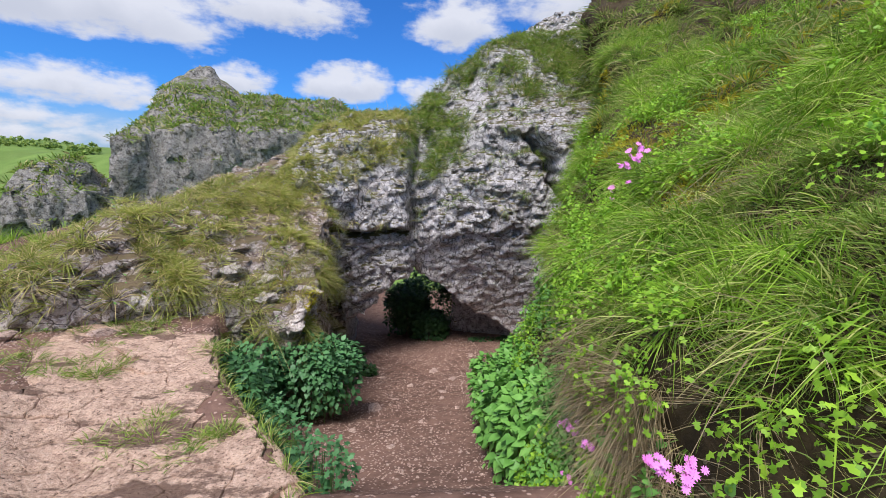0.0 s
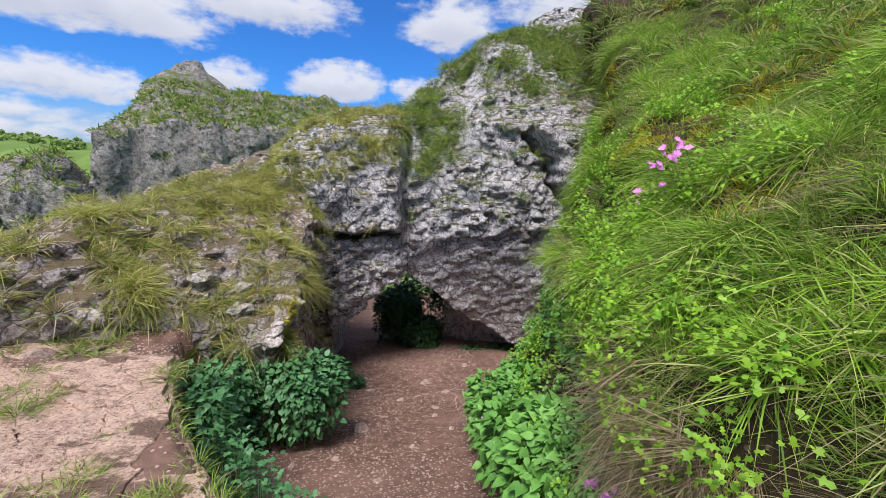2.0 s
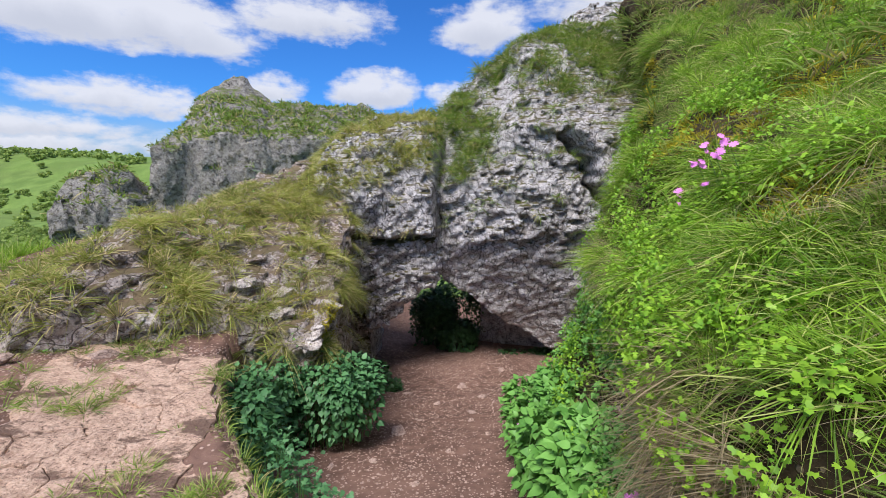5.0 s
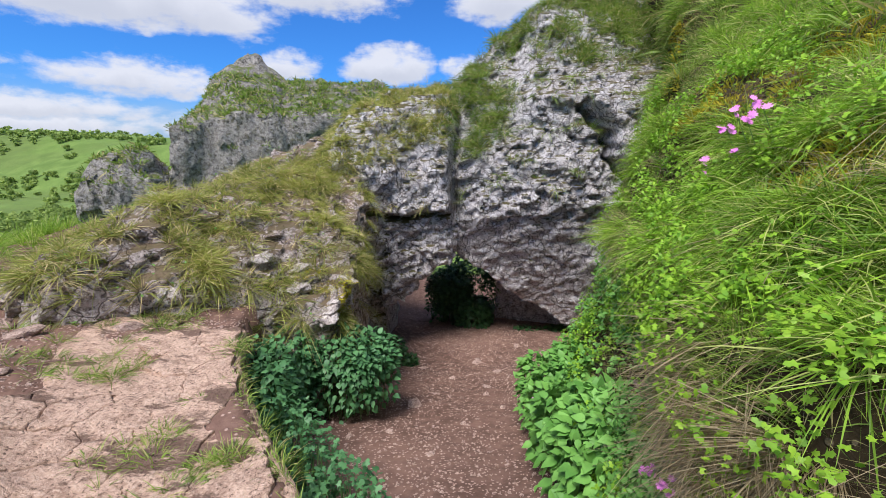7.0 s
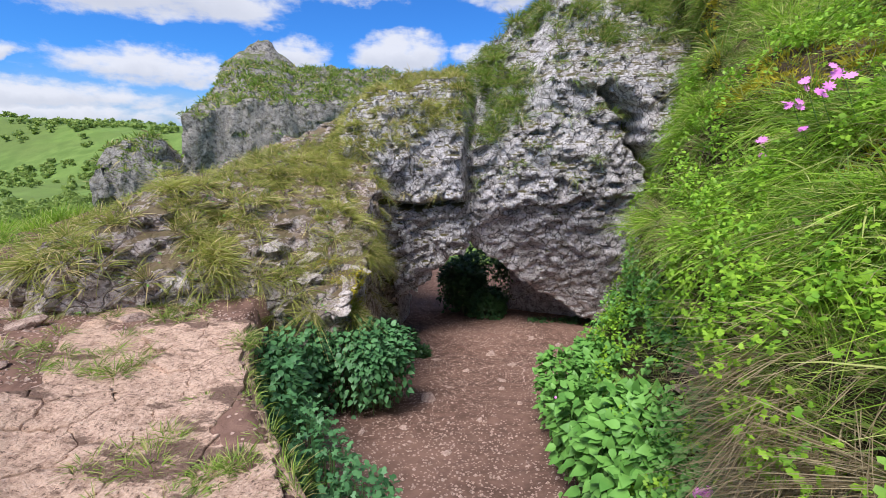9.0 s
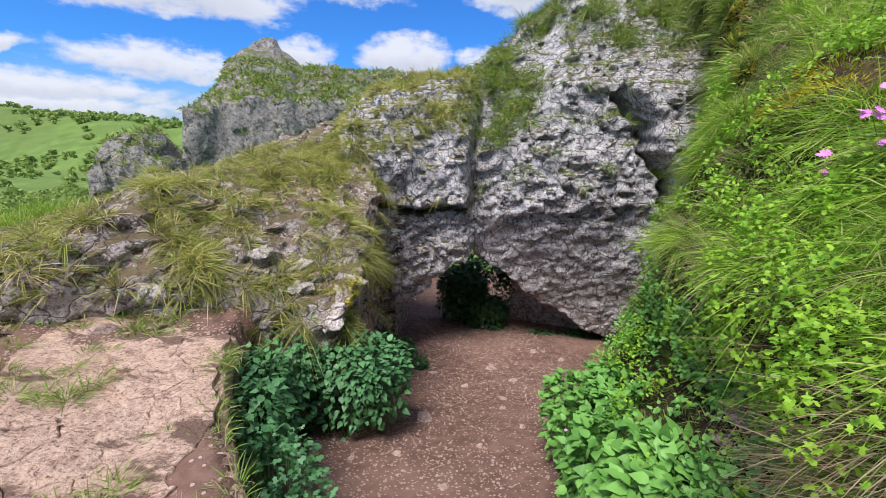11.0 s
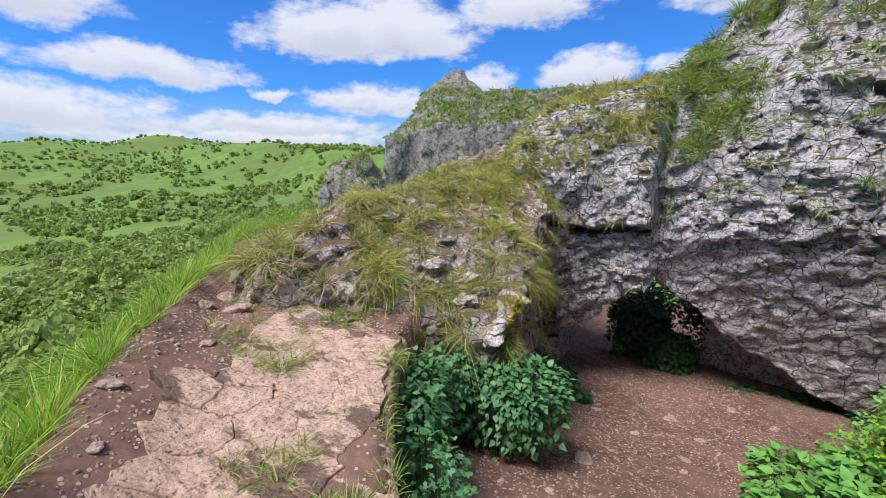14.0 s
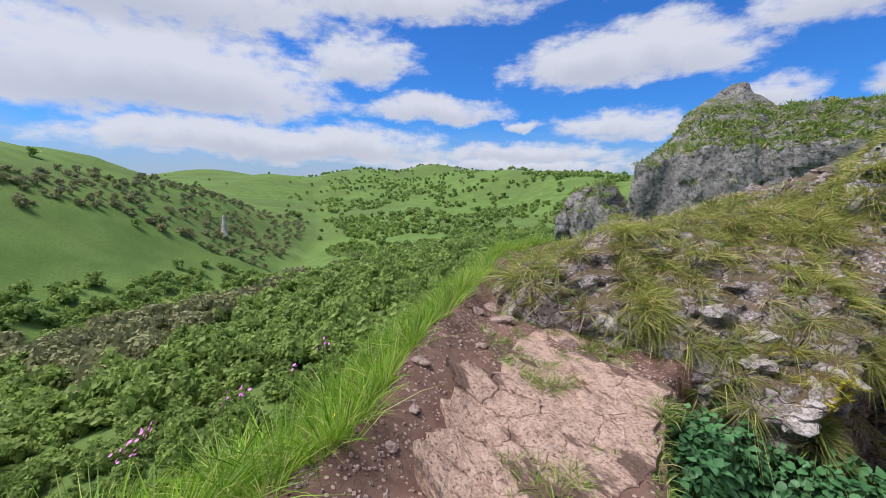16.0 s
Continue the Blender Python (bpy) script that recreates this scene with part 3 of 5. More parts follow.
def rock_field(x, y, z):
    left = 7.25 + 0.45 * np.minimum(x, 0.0) + 0.55 * np.maximum(z - 3.7, 0) + 0.12 * np.maximum(2.4 - z, 0)
    right = 7.30 + 0.34 * np.maximum(2.7 - z, 0) + 0.10 * (x - 2.5) ** 2 * (x < 2.5)
    right = right + (0.62 * smooth01((2.9 - x) / 0.9) + 0.12) * np.maximum(z - 3.9, 0) - 0.10 * np.maximum(x - 3.4, 0) * smooth01((2.6 - z) / 1.5)
    right = right + 0.85 * np.maximum(z - 5.35, 0) * smooth01((x - 2.0) / 0.6)
    face = left + (right - left) * smooth01((x - 0.7) / 0.5)
    crack_x = 4.05 + (4.95 - z) * 0.55
    butt = 6.85 + 0.2 * np.abs(z - 4.0) + 0.8 * np.maximum(z - 5.2, 0) + 0.45 * np.maximum(3.0 - z, 0)
    face = face + (butt - face) * smooth01((x - crack_x - 0.1 + 0.12 * np.sin(z * 5)) / 0.26)
    face = face + 0.75 * np.exp(-((x - crack_x - 0.02 - 0.1 * np.sin(z * 6) - 0.06 * np.sin(z * 17)) / 0.10) ** 2) * smooth01((z - 2.3) / 0.5) * smooth01((5.4 - z) / 0.5)
    fis_x = 0.90 + 0.05 * np.sin(z * 3)
    face = face + 0.55 * np.exp(-((x - fis_x) / 0.10) ** 2) * smooth01((z - 1.9) / 0.8)
    # the overhanging bed above the pillar
    bed = 2.62 + 0.06 * np.sin(x * 4) - 0.10 * np.minimum(x, 0)
    over = smooth01((z - bed + 0.04) / 0.08) * smooth01((0.95 - x) / 0.2)
    face = face - 0.30 * over + 0.30 * np.exp(-((z - bed + 0.06) / 0.07) ** 2) * smooth01((x + 1.3) / 0.3) * smooth01((0.95 - x) / 0.2)
    f = face - y
    top = np.interp(x, [-3.2, -2.5, -1.7, -0.9, 0.5, 0.9, 1.2, 2.4, 4.3, 7.5], [3.3, 4.2, 4.95, 5.15, 5.25, 5.2, 5.65, 6.6, 7.9, 9.6]) + 0.45 * np.minimum(y - 8.0, 1.6)
    f = smax(f, (z - top) * 0.85, 0.35)
    f = smax(f, y - 9.7 - 1.6 * np.maximum(x - 1.9, 0), 0.4)
    f = smax(f, -2.9 - x, 0.4)
    # the arch, open behind, and the shallow undercut beside it
    line = arch_line(x) + 0.10 * fbm(x * 1.7, y * 1.7, 0 * x, 2, 15)
    slope = np.where(x > 1.2, 0.10, -0.05)
    under = z - line - slope * (y - 7.8)
    depth = np.interp(x, [-1.7, -1.0, -0.7, 1.7, 2.3, 4.9], [7.7, 8.0, 13.0, 13.0, 10.2, 9.2])
    under = smax(smax(under, y - depth, 0.15), smax(x - 4.9, -1.75 - x, 0.1), 0.1)
    f = smax(f, -under, 0.10)
    hollow = np.sqrt(((x + 1.35) / 0.55) ** 2 + ((y - 6.7) / 0.85) ** 2 + ((z - 0.75) / 1.05) ** 2) * 0.6 - 0.6
    f = smax(f, -hollow, 0.1)
    return near_surface(f, lambda w: rock_relief(x[w], y[w], z[w]) * (1.0 - 0.55 * smooth01((x[w] - 0.9) / 0.3) * smooth01((2.6 - z[w]) / 0.5)), 0.7)


ROCK_V, ROCK_F = surface(rock_field, (-3.3, 5.0, -2.2), (7.6, 13.0, 9.6), 0.056)
def used(verts, faces):
    """The faces given, with only the vertices that they use."""
    kept, back = np.unique(faces, return_inverse=True)
    return verts[kept], back.reshape(faces.shape)


middle = ROCK_V[ROCK_F].mean(1)
in_pillar, in_buttress = middle[:, 0] < 0.9, middle[:, 0] > 4.05 + (4.95 - middle[:, 2]) * 0.55
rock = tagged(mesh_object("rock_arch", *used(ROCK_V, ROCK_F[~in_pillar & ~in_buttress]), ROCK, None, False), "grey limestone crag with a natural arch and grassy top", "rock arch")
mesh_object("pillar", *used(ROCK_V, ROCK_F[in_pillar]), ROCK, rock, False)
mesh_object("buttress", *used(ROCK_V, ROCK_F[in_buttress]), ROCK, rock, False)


# ---- the grassy bank beside the path ----
def bank_field(x, y, z):
    g = floor_line(y)
    d = x - bank_foot(y)
    f = np.minimum(z - g, 3.3) * 0.33 - d - 0.10 * smooth01((y - 4) / 2) * np.maximum(z - g - 3.3, 0)
    # a brow of turf over an earthy hollow
    along = smooth01((y + 1.6) / 0.8) * smooth01((3.4 - y) / 1.2)
    f = f - 0.20 * along * np.exp(-((z - 3.25) / 0.32) ** 2) + 0.20 * along * np.exp(-((z - 2.45) / 0.35) ** 2)
    f = smax(f, (z - hill_top(x, y) - 0.12) * 0.8, 0.5)
    f = smax(f, y - 9.5, 0.5)
    return near_surface(f, lambda w: 0.22 * fbm(x[w] * 1.1, y[w] * 1.1, z[w] * 1.1, 3, 61) + 0.12 * fbm(x[w] * 3.5, y[w] * 3.5, z[w] * 3.5, 2, 67), 0.6)


BANK_V, BANK_F = surface(bank_field, (1.4, -6.5, -2.0), (11.5, 10.5, 10.5), 0.10)
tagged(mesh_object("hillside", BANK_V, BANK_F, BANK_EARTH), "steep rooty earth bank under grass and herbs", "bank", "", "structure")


# ---- the knoll at the end of the ledge ----
def knoll_front(x):
    return np.interp(x, [-7, -4.6, -3.6, -3.0, -2.2, -1.4, -0.86], [3.2, 1.9, 1.35, 1.42, 1.95, 2.68, 2.85])


def knoll_field(x, y, z):
    ridge_x = np.interp(y, [1.3, 4.5, 5.5, 7.6], [-3.05, -3.05, -2.5, -2.4])
    ridge_z = np.interp(y, [1.2, 2.05, 2.8, 3.5, 4.7, 5.5, 6.5, 7.6, 8.2], [2.9, 3.15, 3.28, 3.44, 3.60, 3.74, 4.0, 4.35, 4.6])
    off = x - ridge_x
    top = ridge_z - np.where(off > 0, 0.40 * off, 0.30 * -off + 0.25 * np.maximum(-off - 1.6, 0))
    brow = np.interp(x, [-4.2, -3.6, -3.0, -2.2, -1.4, -0.8], [2.55, 2.68, 2.78, 2.55, 2.08, 1.85])
    top = smin(top, brow + 0.62 * (y - knoll_front(x)), 0.2)
    f = (z - top) * 0.8
    right = np.interp(y, [1.5, 2.2, 2.9, 4.5, 5.6, 6.3, 9], [-1.9, -1.3, -0.9, -0.84, -1.05, -1.55, -1.7]) + 0.12 * smooth01((z - 1.2) / 0.8)
    f = smax(f, x - right, 0.18)
    f = smax(f, knoll_front(x) - y + 0.10 * (z - 2.3), 0.15)
    f = smax(f, y - 8.0, 0.3)
    return near_surface(f, lambda w: rock_relief(x[w], y[w], z[w], 0.9) + 0.05 * fbm(x[w] * 2.5, y[w] * 2.5, z[w] * 2.5, 2, 77), 0.6)


KNOLL_V, KNOLL_F = surface(knoll_field, (-7.5, 0.9, -1.2), (0.2, 8.8, 5.2), 0.06)
west_part = KNOLL_V[KNOLL_F].mean(1)[:, 0] < -2.55
outcrop = tagged(mesh_object("rock_outcrop", *used(KNOLL_V, KNOLL_F[~west_part]), ROCK_MOSSY, None, False), "weathered rock outcrop capped with tussock grass", "outcrop")
mesh_object("shoulder", *used(KNOLL_V, KNOLL_F[west_part]), ROCK_MOSSY, outcrop, False)


# ---- the far crag ----
def far_field(x, y, z):
    s, d = x, y
    crest = np.interp(s, [-31, -29.5, -26.5, -24.5, -23.2, -20.0, -16.3, -10, 0, 30], [-8, 3.2, 6.8, 9.4, 10.8, 10.8, 9.6, 9.4, 9.3, 9.6])
    lip = np.interp(s, [-29.5, -24, -16, -8, 0, 30], [3.0, 4.4, 4.8, 5.0, 5.4, 6.0])
    top = lip + (crest - lip) * smooth01(d / 11.0)
    f = (z - top) * 0.75
    f = smax(f, -d + 0.10 * (z - 4) + 0.0 * s, 0.5)
    f = smax(f, -29.8 - s + 0.25 * z, 0.6)
    low = np.sqrt(((s + 33.4) / 4.6) ** 2 + ((d - 1.0) / 5.0) ** 2 + ((z + 4.6) / 5.0) ** 2) * 3.8 - 3.8
    f = smin(f, low, 0.5)
    f = smax(f, d - 24, 1.0)

    def detail(w):
        a, b, c = s[w], d[w], z[w]
        return 1.7 * fbm(a * 0.2, b * 0.2, c * 0.12, 4, 81) + 1.0 * (ridged(a * 0.5, b * 0.5, c * 0.16, 3, 85) - 0.5) + 0.8 * blocky(a * 0.7, b * 0.7, c * 0.35) * smooth01((4.5 - c) / 2.5)
    return near_surface(f, detail, 2.5)


FAR_V, FAR_F = surface(far_field, (-38, -5, -14), (22, 20, 14), 0.32)
low_rock = FAR_V[FAR_F].mean(1)[:, 0] < -29.8
turn = radians(22)
FAR_V = np.stack([-4 + FAR_V[:, 0] * math.cos(turn) - FAR_V[:, 1] * math.sin(turn), 53 + FAR_V[:, 0] * math.sin(turn) + FAR_V[:, 1] * math.cos(turn), 4.1 + FAR_V[:, 2]], 1)
crag = tagged(mesh_object("far_crag", *used(FAR_V, FAR_F[~low_rock]), ROCK_FAR, None, False), "distant grey limestone cliff with a grassy top", "crag")
mesh_object("outlier", *used(FAR_V, FAR_F[low_rock]), ROCK_FAR, crag, False)


# ---- the rock ledge with its cracked slabs ----
def ledge_field(x, y, z):
    f = (z - near_ground(x[:, :, 0] - 0.35, y[:, :, 0])[:, :, None] + 0.015) * 0.9
    f = smax(f, x - ledge_edge(y) - 0.10, 0.05)
    f = smax(f, ledge_west(y) + 0.1 - x, 0.2)
    f = smax(f, np.maximum(y - 1.75, -2.2 - y), 0.1)

    def detail(w):
        a, b, c = x[w], y[w], z[w]
        return 0.035 * fbm(a * 2.4, b * 2.4, c * 3, 3, 91) + 0.06 * (ridged(a * 2.2, b * 2.2, c * 6.0, 2, 95) - 0.5) * smooth01((2.15 - c) / 0.2)
    return near_surface(f, detail, 0.3)


LEDGE_V, LEDGE_F = surface(ledge_field, (-3.7, -2.4, 0.2), (0.7, 2.0, 2.75), 0.045)
ledge = tagged(mesh_object("rock_ledge", LEDGE_V, LEDGE_F, SLAB), "worn pink limestone ledge split by cracks", "rock ledge")


def voronoi_cells(seeds):
    """The cell polygon round each seed, by clipping with its neighbours."""
    cells = []
    for i, (px, py) in enumerate(seeds):
        poly = [(px - 0.6, py - 0.6), (px + 0.6, py - 0.6), (px + 0.6, py + 0.6), (px - 0.6, py + 0.6)]
        for j in np.argsort(np.hypot(seeds[:, 0] - px, seeds[:, 1] - py))[1:16]:
            qx, qy = seeds[j]
            mx, my, nx, ny = (px + qx) / 2, (py + qy) / 2, qx - px, qy - py
            out = []
            for k, a in enumerate(poly):
                b = poly[(k + 1) % len(poly)]
                da, db = (a[0] - mx) * nx + (a[1] - my) * ny, (b[0] - mx) * nx + (b[1] - my) * ny
                if da <= 0:
                    out.append(a)
                if da * db < 0:
                    t = da / (da - db)
                    out.append((a[0] + (b[0] - a[0]) * t, a[1] + (b[1] - a[1]) * t))
            poly = out
            if len(poly) < 3:
                break
        cells.append(poly)
    return cells


rng = np.random.default_rng(7)
grid = np.stack(np.meshgrid(np.arange(-4.6, 4.6, 0.46), np.arange(-4.0, 4.0, 0.25)), -1).reshape(-1, 2)
grid = grid + rng.uniform(-0.24, 0.24, grid.shape) * (1.0, 0.55)
grid = grid @ np.array([(0.87, 0.5), (-0.5, 0.87)]) + np.array([-1.3, 0.0])     # the joints run aslant


def slab_piece(poly, thick):
    """One split piece of bedrock with broken, bevelled edges."""
    pts = []
    for k, a in enumerate(poly):
        b = poly[(k + 1) % len(poly)]
        steps = max(2, int(math.hypot(b[0] - a[0], b[1] - a[1]) / 0.035))
        for s in range(steps):
            f = s / steps
            pts.append((a[0] + (b[0] - a[0]) * f, a[1] + (b[1] - a[1]) * f))
    p = np.array(pts)
    middle = p.mean(0)
    reach = np.linalg.norm(p - middle, axis=1)[:, None]
    bend = 0.11 * np.column_stack([fbm(p[:, 0] * 4, p[:, 1] * 4, 0 * p[:, 0], 4, 3, 0.65), fbm(p[:, 0] * 4, p[:, 1] * 4, 0 * p[:, 0], 4, 13, 0.65)])
    wide = 0.0007 + 0.004 * smooth01((vnoise(p[:, 0] * 3, p[:, 1] * 3, 0 * p[:, 0], 23) - 0.45) / 0.4)[:, None]
    p = middle + (p - middle) * (1 - wide / reach) + bend
    ring2 = middle + (p - middle) * (1 - 0.007 / reach)
    ring3 = middle + (p - middle) * 0.55
    n = len(p)

    def high(q, lift):
        return near_ground(q[:, 0] - 0.35, q[:, 1]) + lift + 0.006 * fbm(q[:, 0] * 9, q[:, 1] * 9, 0 * q[:, 0], 3, 8)
    verts = np.concatenate([np.column_stack([p, high(p, -0.06)]), np.column_stack([p, high(p, thick - 0.010)]), np.column_stack([ring2, high(ring2, thick)]),
                            np.column_stack([ring3, high(ring3, thick + 0.004)]), np.column_stack([middle[None], high(middle[None], thick + 0.005)])])
    k = np.arange(n)
    j = (k + 1) % n
    quads = np.concatenate([np.stack([k + r * n, j + r * n, j + (r + 1) * n, k + (r + 1) * n], 1) for r in range(3)])
    cap = np.stack([k + 3 * n, j + 3 * n, np.full(n, 4 * n), np.full(n, 4 * n)], 1)
    return verts, quads, cap


def add_slab(poly, thick):
    verts, quads, cap = slab_piece(poly, thick)
    me = bpy.data.meshes.new("slab")
    me.from_pydata(verts.tolist(), [], quads.tolist() + cap[:, :3].tolist())
    me.polygons.foreach_set("use_smooth", np.zeros(len(me.polygons), bool))
    me.materials.append(SLAB)
    ob = new("slab", me)
    ob.parent = ledge


for (sx, sy), poly in zip(grid, voronoi_cells(grid)):
    west = float(ledge_west(sy)) + 0.1 * math.sin(sy * 5)
    if len(poly) < 3 or sx > ledge_edge(sy) - 0.0 or sx < west or sy < -2.1 or sy > 1.65:
        continue
    gap = vnoise(np.array([sx * 1.6]), np.array([sy * 1.6]), np.array([0.0]), 55)[0]
    if gap > 0.57 or (sy < -0.3 and gap > 0.50) or (sx < west + 0.6 and gap > 0.42):
        continue
    cut = [(min(px, float(ledge_edge(py)) + 0.06), py) for px, py in poly]
    add_slab(cut, 0.028 + 0.006 * rng.random() - 0.016 * (rng.random() < 0.25))

# ---- loose stones ----
def stone_shape(seed, lumps=0.25):
    bm = bmesh.new()
    bmesh.ops.create_icosphere(bm, subdivisions=2, radius=1.0)
    for v in bm.verts:
        n = noise.noise(v.co * 1.1 + Vector((seed * 7.3, 0, 0))) * 0.5 + noise.noise(v.co * 2.6 + Vector((0, seed * 3.1, 0))) * 0.22
        v.co *= 1 + n * lumps * 2
        v.co.z = max(min(v.co.z, 0.75), -0.6)
    me = bpy.data.meshes.new("stone")
    bm.to_mesh(me)
    bm.free()
    return me


stone_meshes = [stone_shape(k, 0.4) for k in range(7)]
for me in stone_meshes:
    me.materials.append(PEBBLE)


def loose_stone(x, y, size, seed, z=None, label="small angular pinkish stone lying on the earth path", group="stones on the path"):
    r = random.Random(seed)
    ob = new("stone", stone_meshes[seed % 7])
    h = float(near_ground(np.array([x]), np.array([y]))[0]) if z is None else z
    ob.matrix_world = Matrix.LocRotScale((x, y, h + size * 0.12), Euler((r.uniform(-0.3, 0.3), r.uniform(-0.3, 0.3), r.uniform(0, 6))), (size * r.uniform(0.8, 1.4), size * r.uniform(0.7, 1.1), size * r.uniform(0.35, 0.6)))
    tagged(ob, label, "stone", group)


loose_stone(0.30, 3.40, 0.13, 3, None, "flat pale stone lying in the middle of the path")
for k, (x, y, size) in enumerate([(1.6, 4.63, 0.08), (1.55, 4.15, 0.07), (1.5, 6.5, 0.12), (0.9, 5.2, 0.06), (0.6, 4.1, 0.05), (1.75, 3.3, 0.05), (0.1, 2.2, 0.06), (1.1, 2.6, 0.05), (1.9, 5.6, 0.09), (2.6, 7.4, 0.10), (3.2, 7.0, 0.08), (0.2, 5.9, 0.07), (-0.4, 2.0, 0.05), (0.7, 1.6, 0.05)]):
    loose_stone(x, y, size, 11 + k)
for k, (x, y, size) in enumerate([(-2.95, 0.62, 0.07), (-3.25, 1.0, 0.12), (-3.45, 0.8, 0.09), (-2.55, 1.45, 0.12), (-2.7, 0.35, 0.08), (-2.2, 0.2, 0.07), (-2.4, -0.5, 0.08), (-1.9, -0.8, 0.05), (-1.6, -1.1, 0.05), (-2.2, 1.6, 0.10), (-3.75, 1.25, 0.14)]):
    loose_stone(x, y, size, 40 + k, None, "rough reddish stone beside the ledge path", "stones on the ledge")
for k, (x, y, z, size) in enumerate([(2.62, -0.32, 2.45, 0.07), (2.66, -0.2, 2.40, 0.06), (2.60, -0.45, 2.38, 0.05), (2.50, 0.43, 2.5, 0.08), (2.50, 0.48, 2.3, 0.08)]):
    loose_stone(x, y, size, 60 + k, z, "pale limestone lump showing in the bank", "stones in the bank")

block_meshes = [stone_shape(20 + k, 0.5) for k in range(5)]
for me in block_meshes:
    me.materials.append(BLOCK)
spots, facing = scatter(KNOLL_V, KNOLL_F, 30, lambda p, n: ((p[:, 2] > 1.75) & (p[:, 2] < 2.6) & (p[:, 1] < 3.6) & (p[:, 0] > -2.6) & (n[:, 2] < 0.8)).astype(float), 51)
for k, (spot, out) in enumerate(zip(spots, facing)):
    r = random.Random(300 + k)
    ob = new("rock_block", block_meshes[k % 5])
    s = r.uniform(0.06, 0.15)
    ob.matrix_world = Matrix.LocRotScale(Vector(spot) - Vector(out) * s * 0.5, Euler((r.uniform(-0.5, 0.5), r.uniform(-0.5, 0.5), r.uniform(0, 6))), (s * 1.4, s, s * 0.75))
    tagged(ob, "pale weathered limestone block set in the outcrop", "rock", "blocks in the outcrop")

# gravel, too many to count
G = np.random.default_rng(4)
count = 9000
px, py = G.uniform(-1.3, 3.0, count), G.uniform(0.3, 9.5, count) ** 1.0
far = G.random(count) < 0.35
px[far], py[far] = G.uniform(-3.6, -1.2, far.sum()), G.uniform(-2.5, 1.8, far.sum())
ok = vnoise(px * 1.7, py * 1.7, 0 * px, 5) + 0.25 * G.random(count) > 0.42
px, py = px[ok], py[ok]
chip = np.array([(-1, -0.7, -0.4), (0.9, -0.8, -0.4), (1.0, 0.6, -0.4), (-0.8, 0.9, -0.4), (-0.6, -0.4, 0.4), (0.5, -0.5, 0.5), (0.6, 0.3, 0.35), (-0.4, 0.5, 0.45)])
chip_f = np.array([(4, 5, 6, 7), (0, 1, 5, 4), (1, 2, 6, 5), (2, 3, 7, 6), (3, 0, 4, 7)])
size = 0.006 + 0.020 * G.random(len(px)) ** 3
way = np.column_stack([G.normal(0, 1, (len(px), 2)), G.normal(0, 0.15, len(px))])
gravel_v, gravel_f = fold(chip, chip_f, np.column_stack([px, py, near_ground(px, py) + 0.003]), way, np.tile([0, 0, 1.0], (len(px), 1)), size)
tagged(mesh_object("gravel", gravel_v, gravel_f, PEBBLE, None, False), "loose pinkish gravel chips strewn over the path", "gravel", "", "stuff")


# ---- grasses ----
def patchy(p, scale, low, high, seed):
    return smooth01((vnoise(p[:, 0] * scale, p[:, 1] * scale, p[:, 2] * scale, seed) - low) / (high - low))


def bank_front(p, n):
    """The stretch of bank that the path passes."""
    seen = (p[:, 1] > -3.4) & (p[:, 1] < 6.0) & (p[:, 0] < 6.5) & (p[:, 2] > 0.6)
    return seen * (0.15 + 0.35 * smooth01((p[:, 2] - 3.8) / 0.6) + np.exp(-((p[:, 0] - 2.4) / 1.5) ** 2 - ((p[:, 1] + 0.4) / 2.1) ** 2))


golden = lambda p: patchy(p, 1.5, 0.57, 0.63, 22) * (p[:, 2] > 3.8)
herb_bed = lambda p: np.exp(-((p[:, 1] - 0.1) / 0.95) ** 2 - ((p[:, 2] - 2.95) / 0.38) ** 2)
hummock = lambda p: np.exp(-((p[:, 1] - 0.5) / 1.3) ** 2 - ((p[:, 2] - 3.7) / 0.35) ** 2)
hollow_bed = lambda p: np.exp(-((p[:, 1] - 0.3) / 1.5) ** 2 - ((p[:, 2] - 2.4) / 0.34) ** 2)
pl, nr = scatter(BANK_V, BANK_F, 1650, lambda p, n: bank_front(p, n) * (0.02 + patchy(p, 1.9, 0.48, 0.60, 1) + 0.9 * hummock(p)) * (0.06 + 0.94 * smooth01((p[:, 2] - 2.85) / 0.4)) * (1 - 0.95 * herb_bed(p)) * (1 - 0.95 * golden(p)) * np.where(p[:, 1] < 1.0, smooth01((p[:, 2] - 3.15) / 0.35) + 0.10 * np.exp(-((p[:, 1] + 2.0) / 0.35) ** 2), 1) * np.where((p[:, 1] < -0.6) & (p[:, 2] < 3.9), 0.35, 1), 1)
stuff("grass", [blades(pl, nr, 42, 0.31, 0.0062, 0.055, 0.9, 0.65, 2, 0.55, (-0.30, -0.1, 0.0))], GRASS_BRIGHT, "lush green grass hanging in tufts from the bank", "grass")
pl, nr = scatter(BANK_V, BANK_F, 2300, lambda p, n: bank_front(p, n) * (0.05 + patchy(p, 2.6, 0.46, 0.6, 3)) * (1 - 0.7 * herb_bed(p)) * (1 - 0.75 * hollow_bed(p)) * (0.2 + 0.8 * smooth01((p[:, 2] - 2.8) / 0.5)) * (1 - 0.9 * golden(p)), 3)
stuff("short_grass", [blades(pl, nr, 26, 0.13, 0.0055, 0.07, 0.8, 0.35, 4, 0.4, (-0.2, 0, 0), False)], GRASS_HILL, "short rough grass covering the bank", "grass")
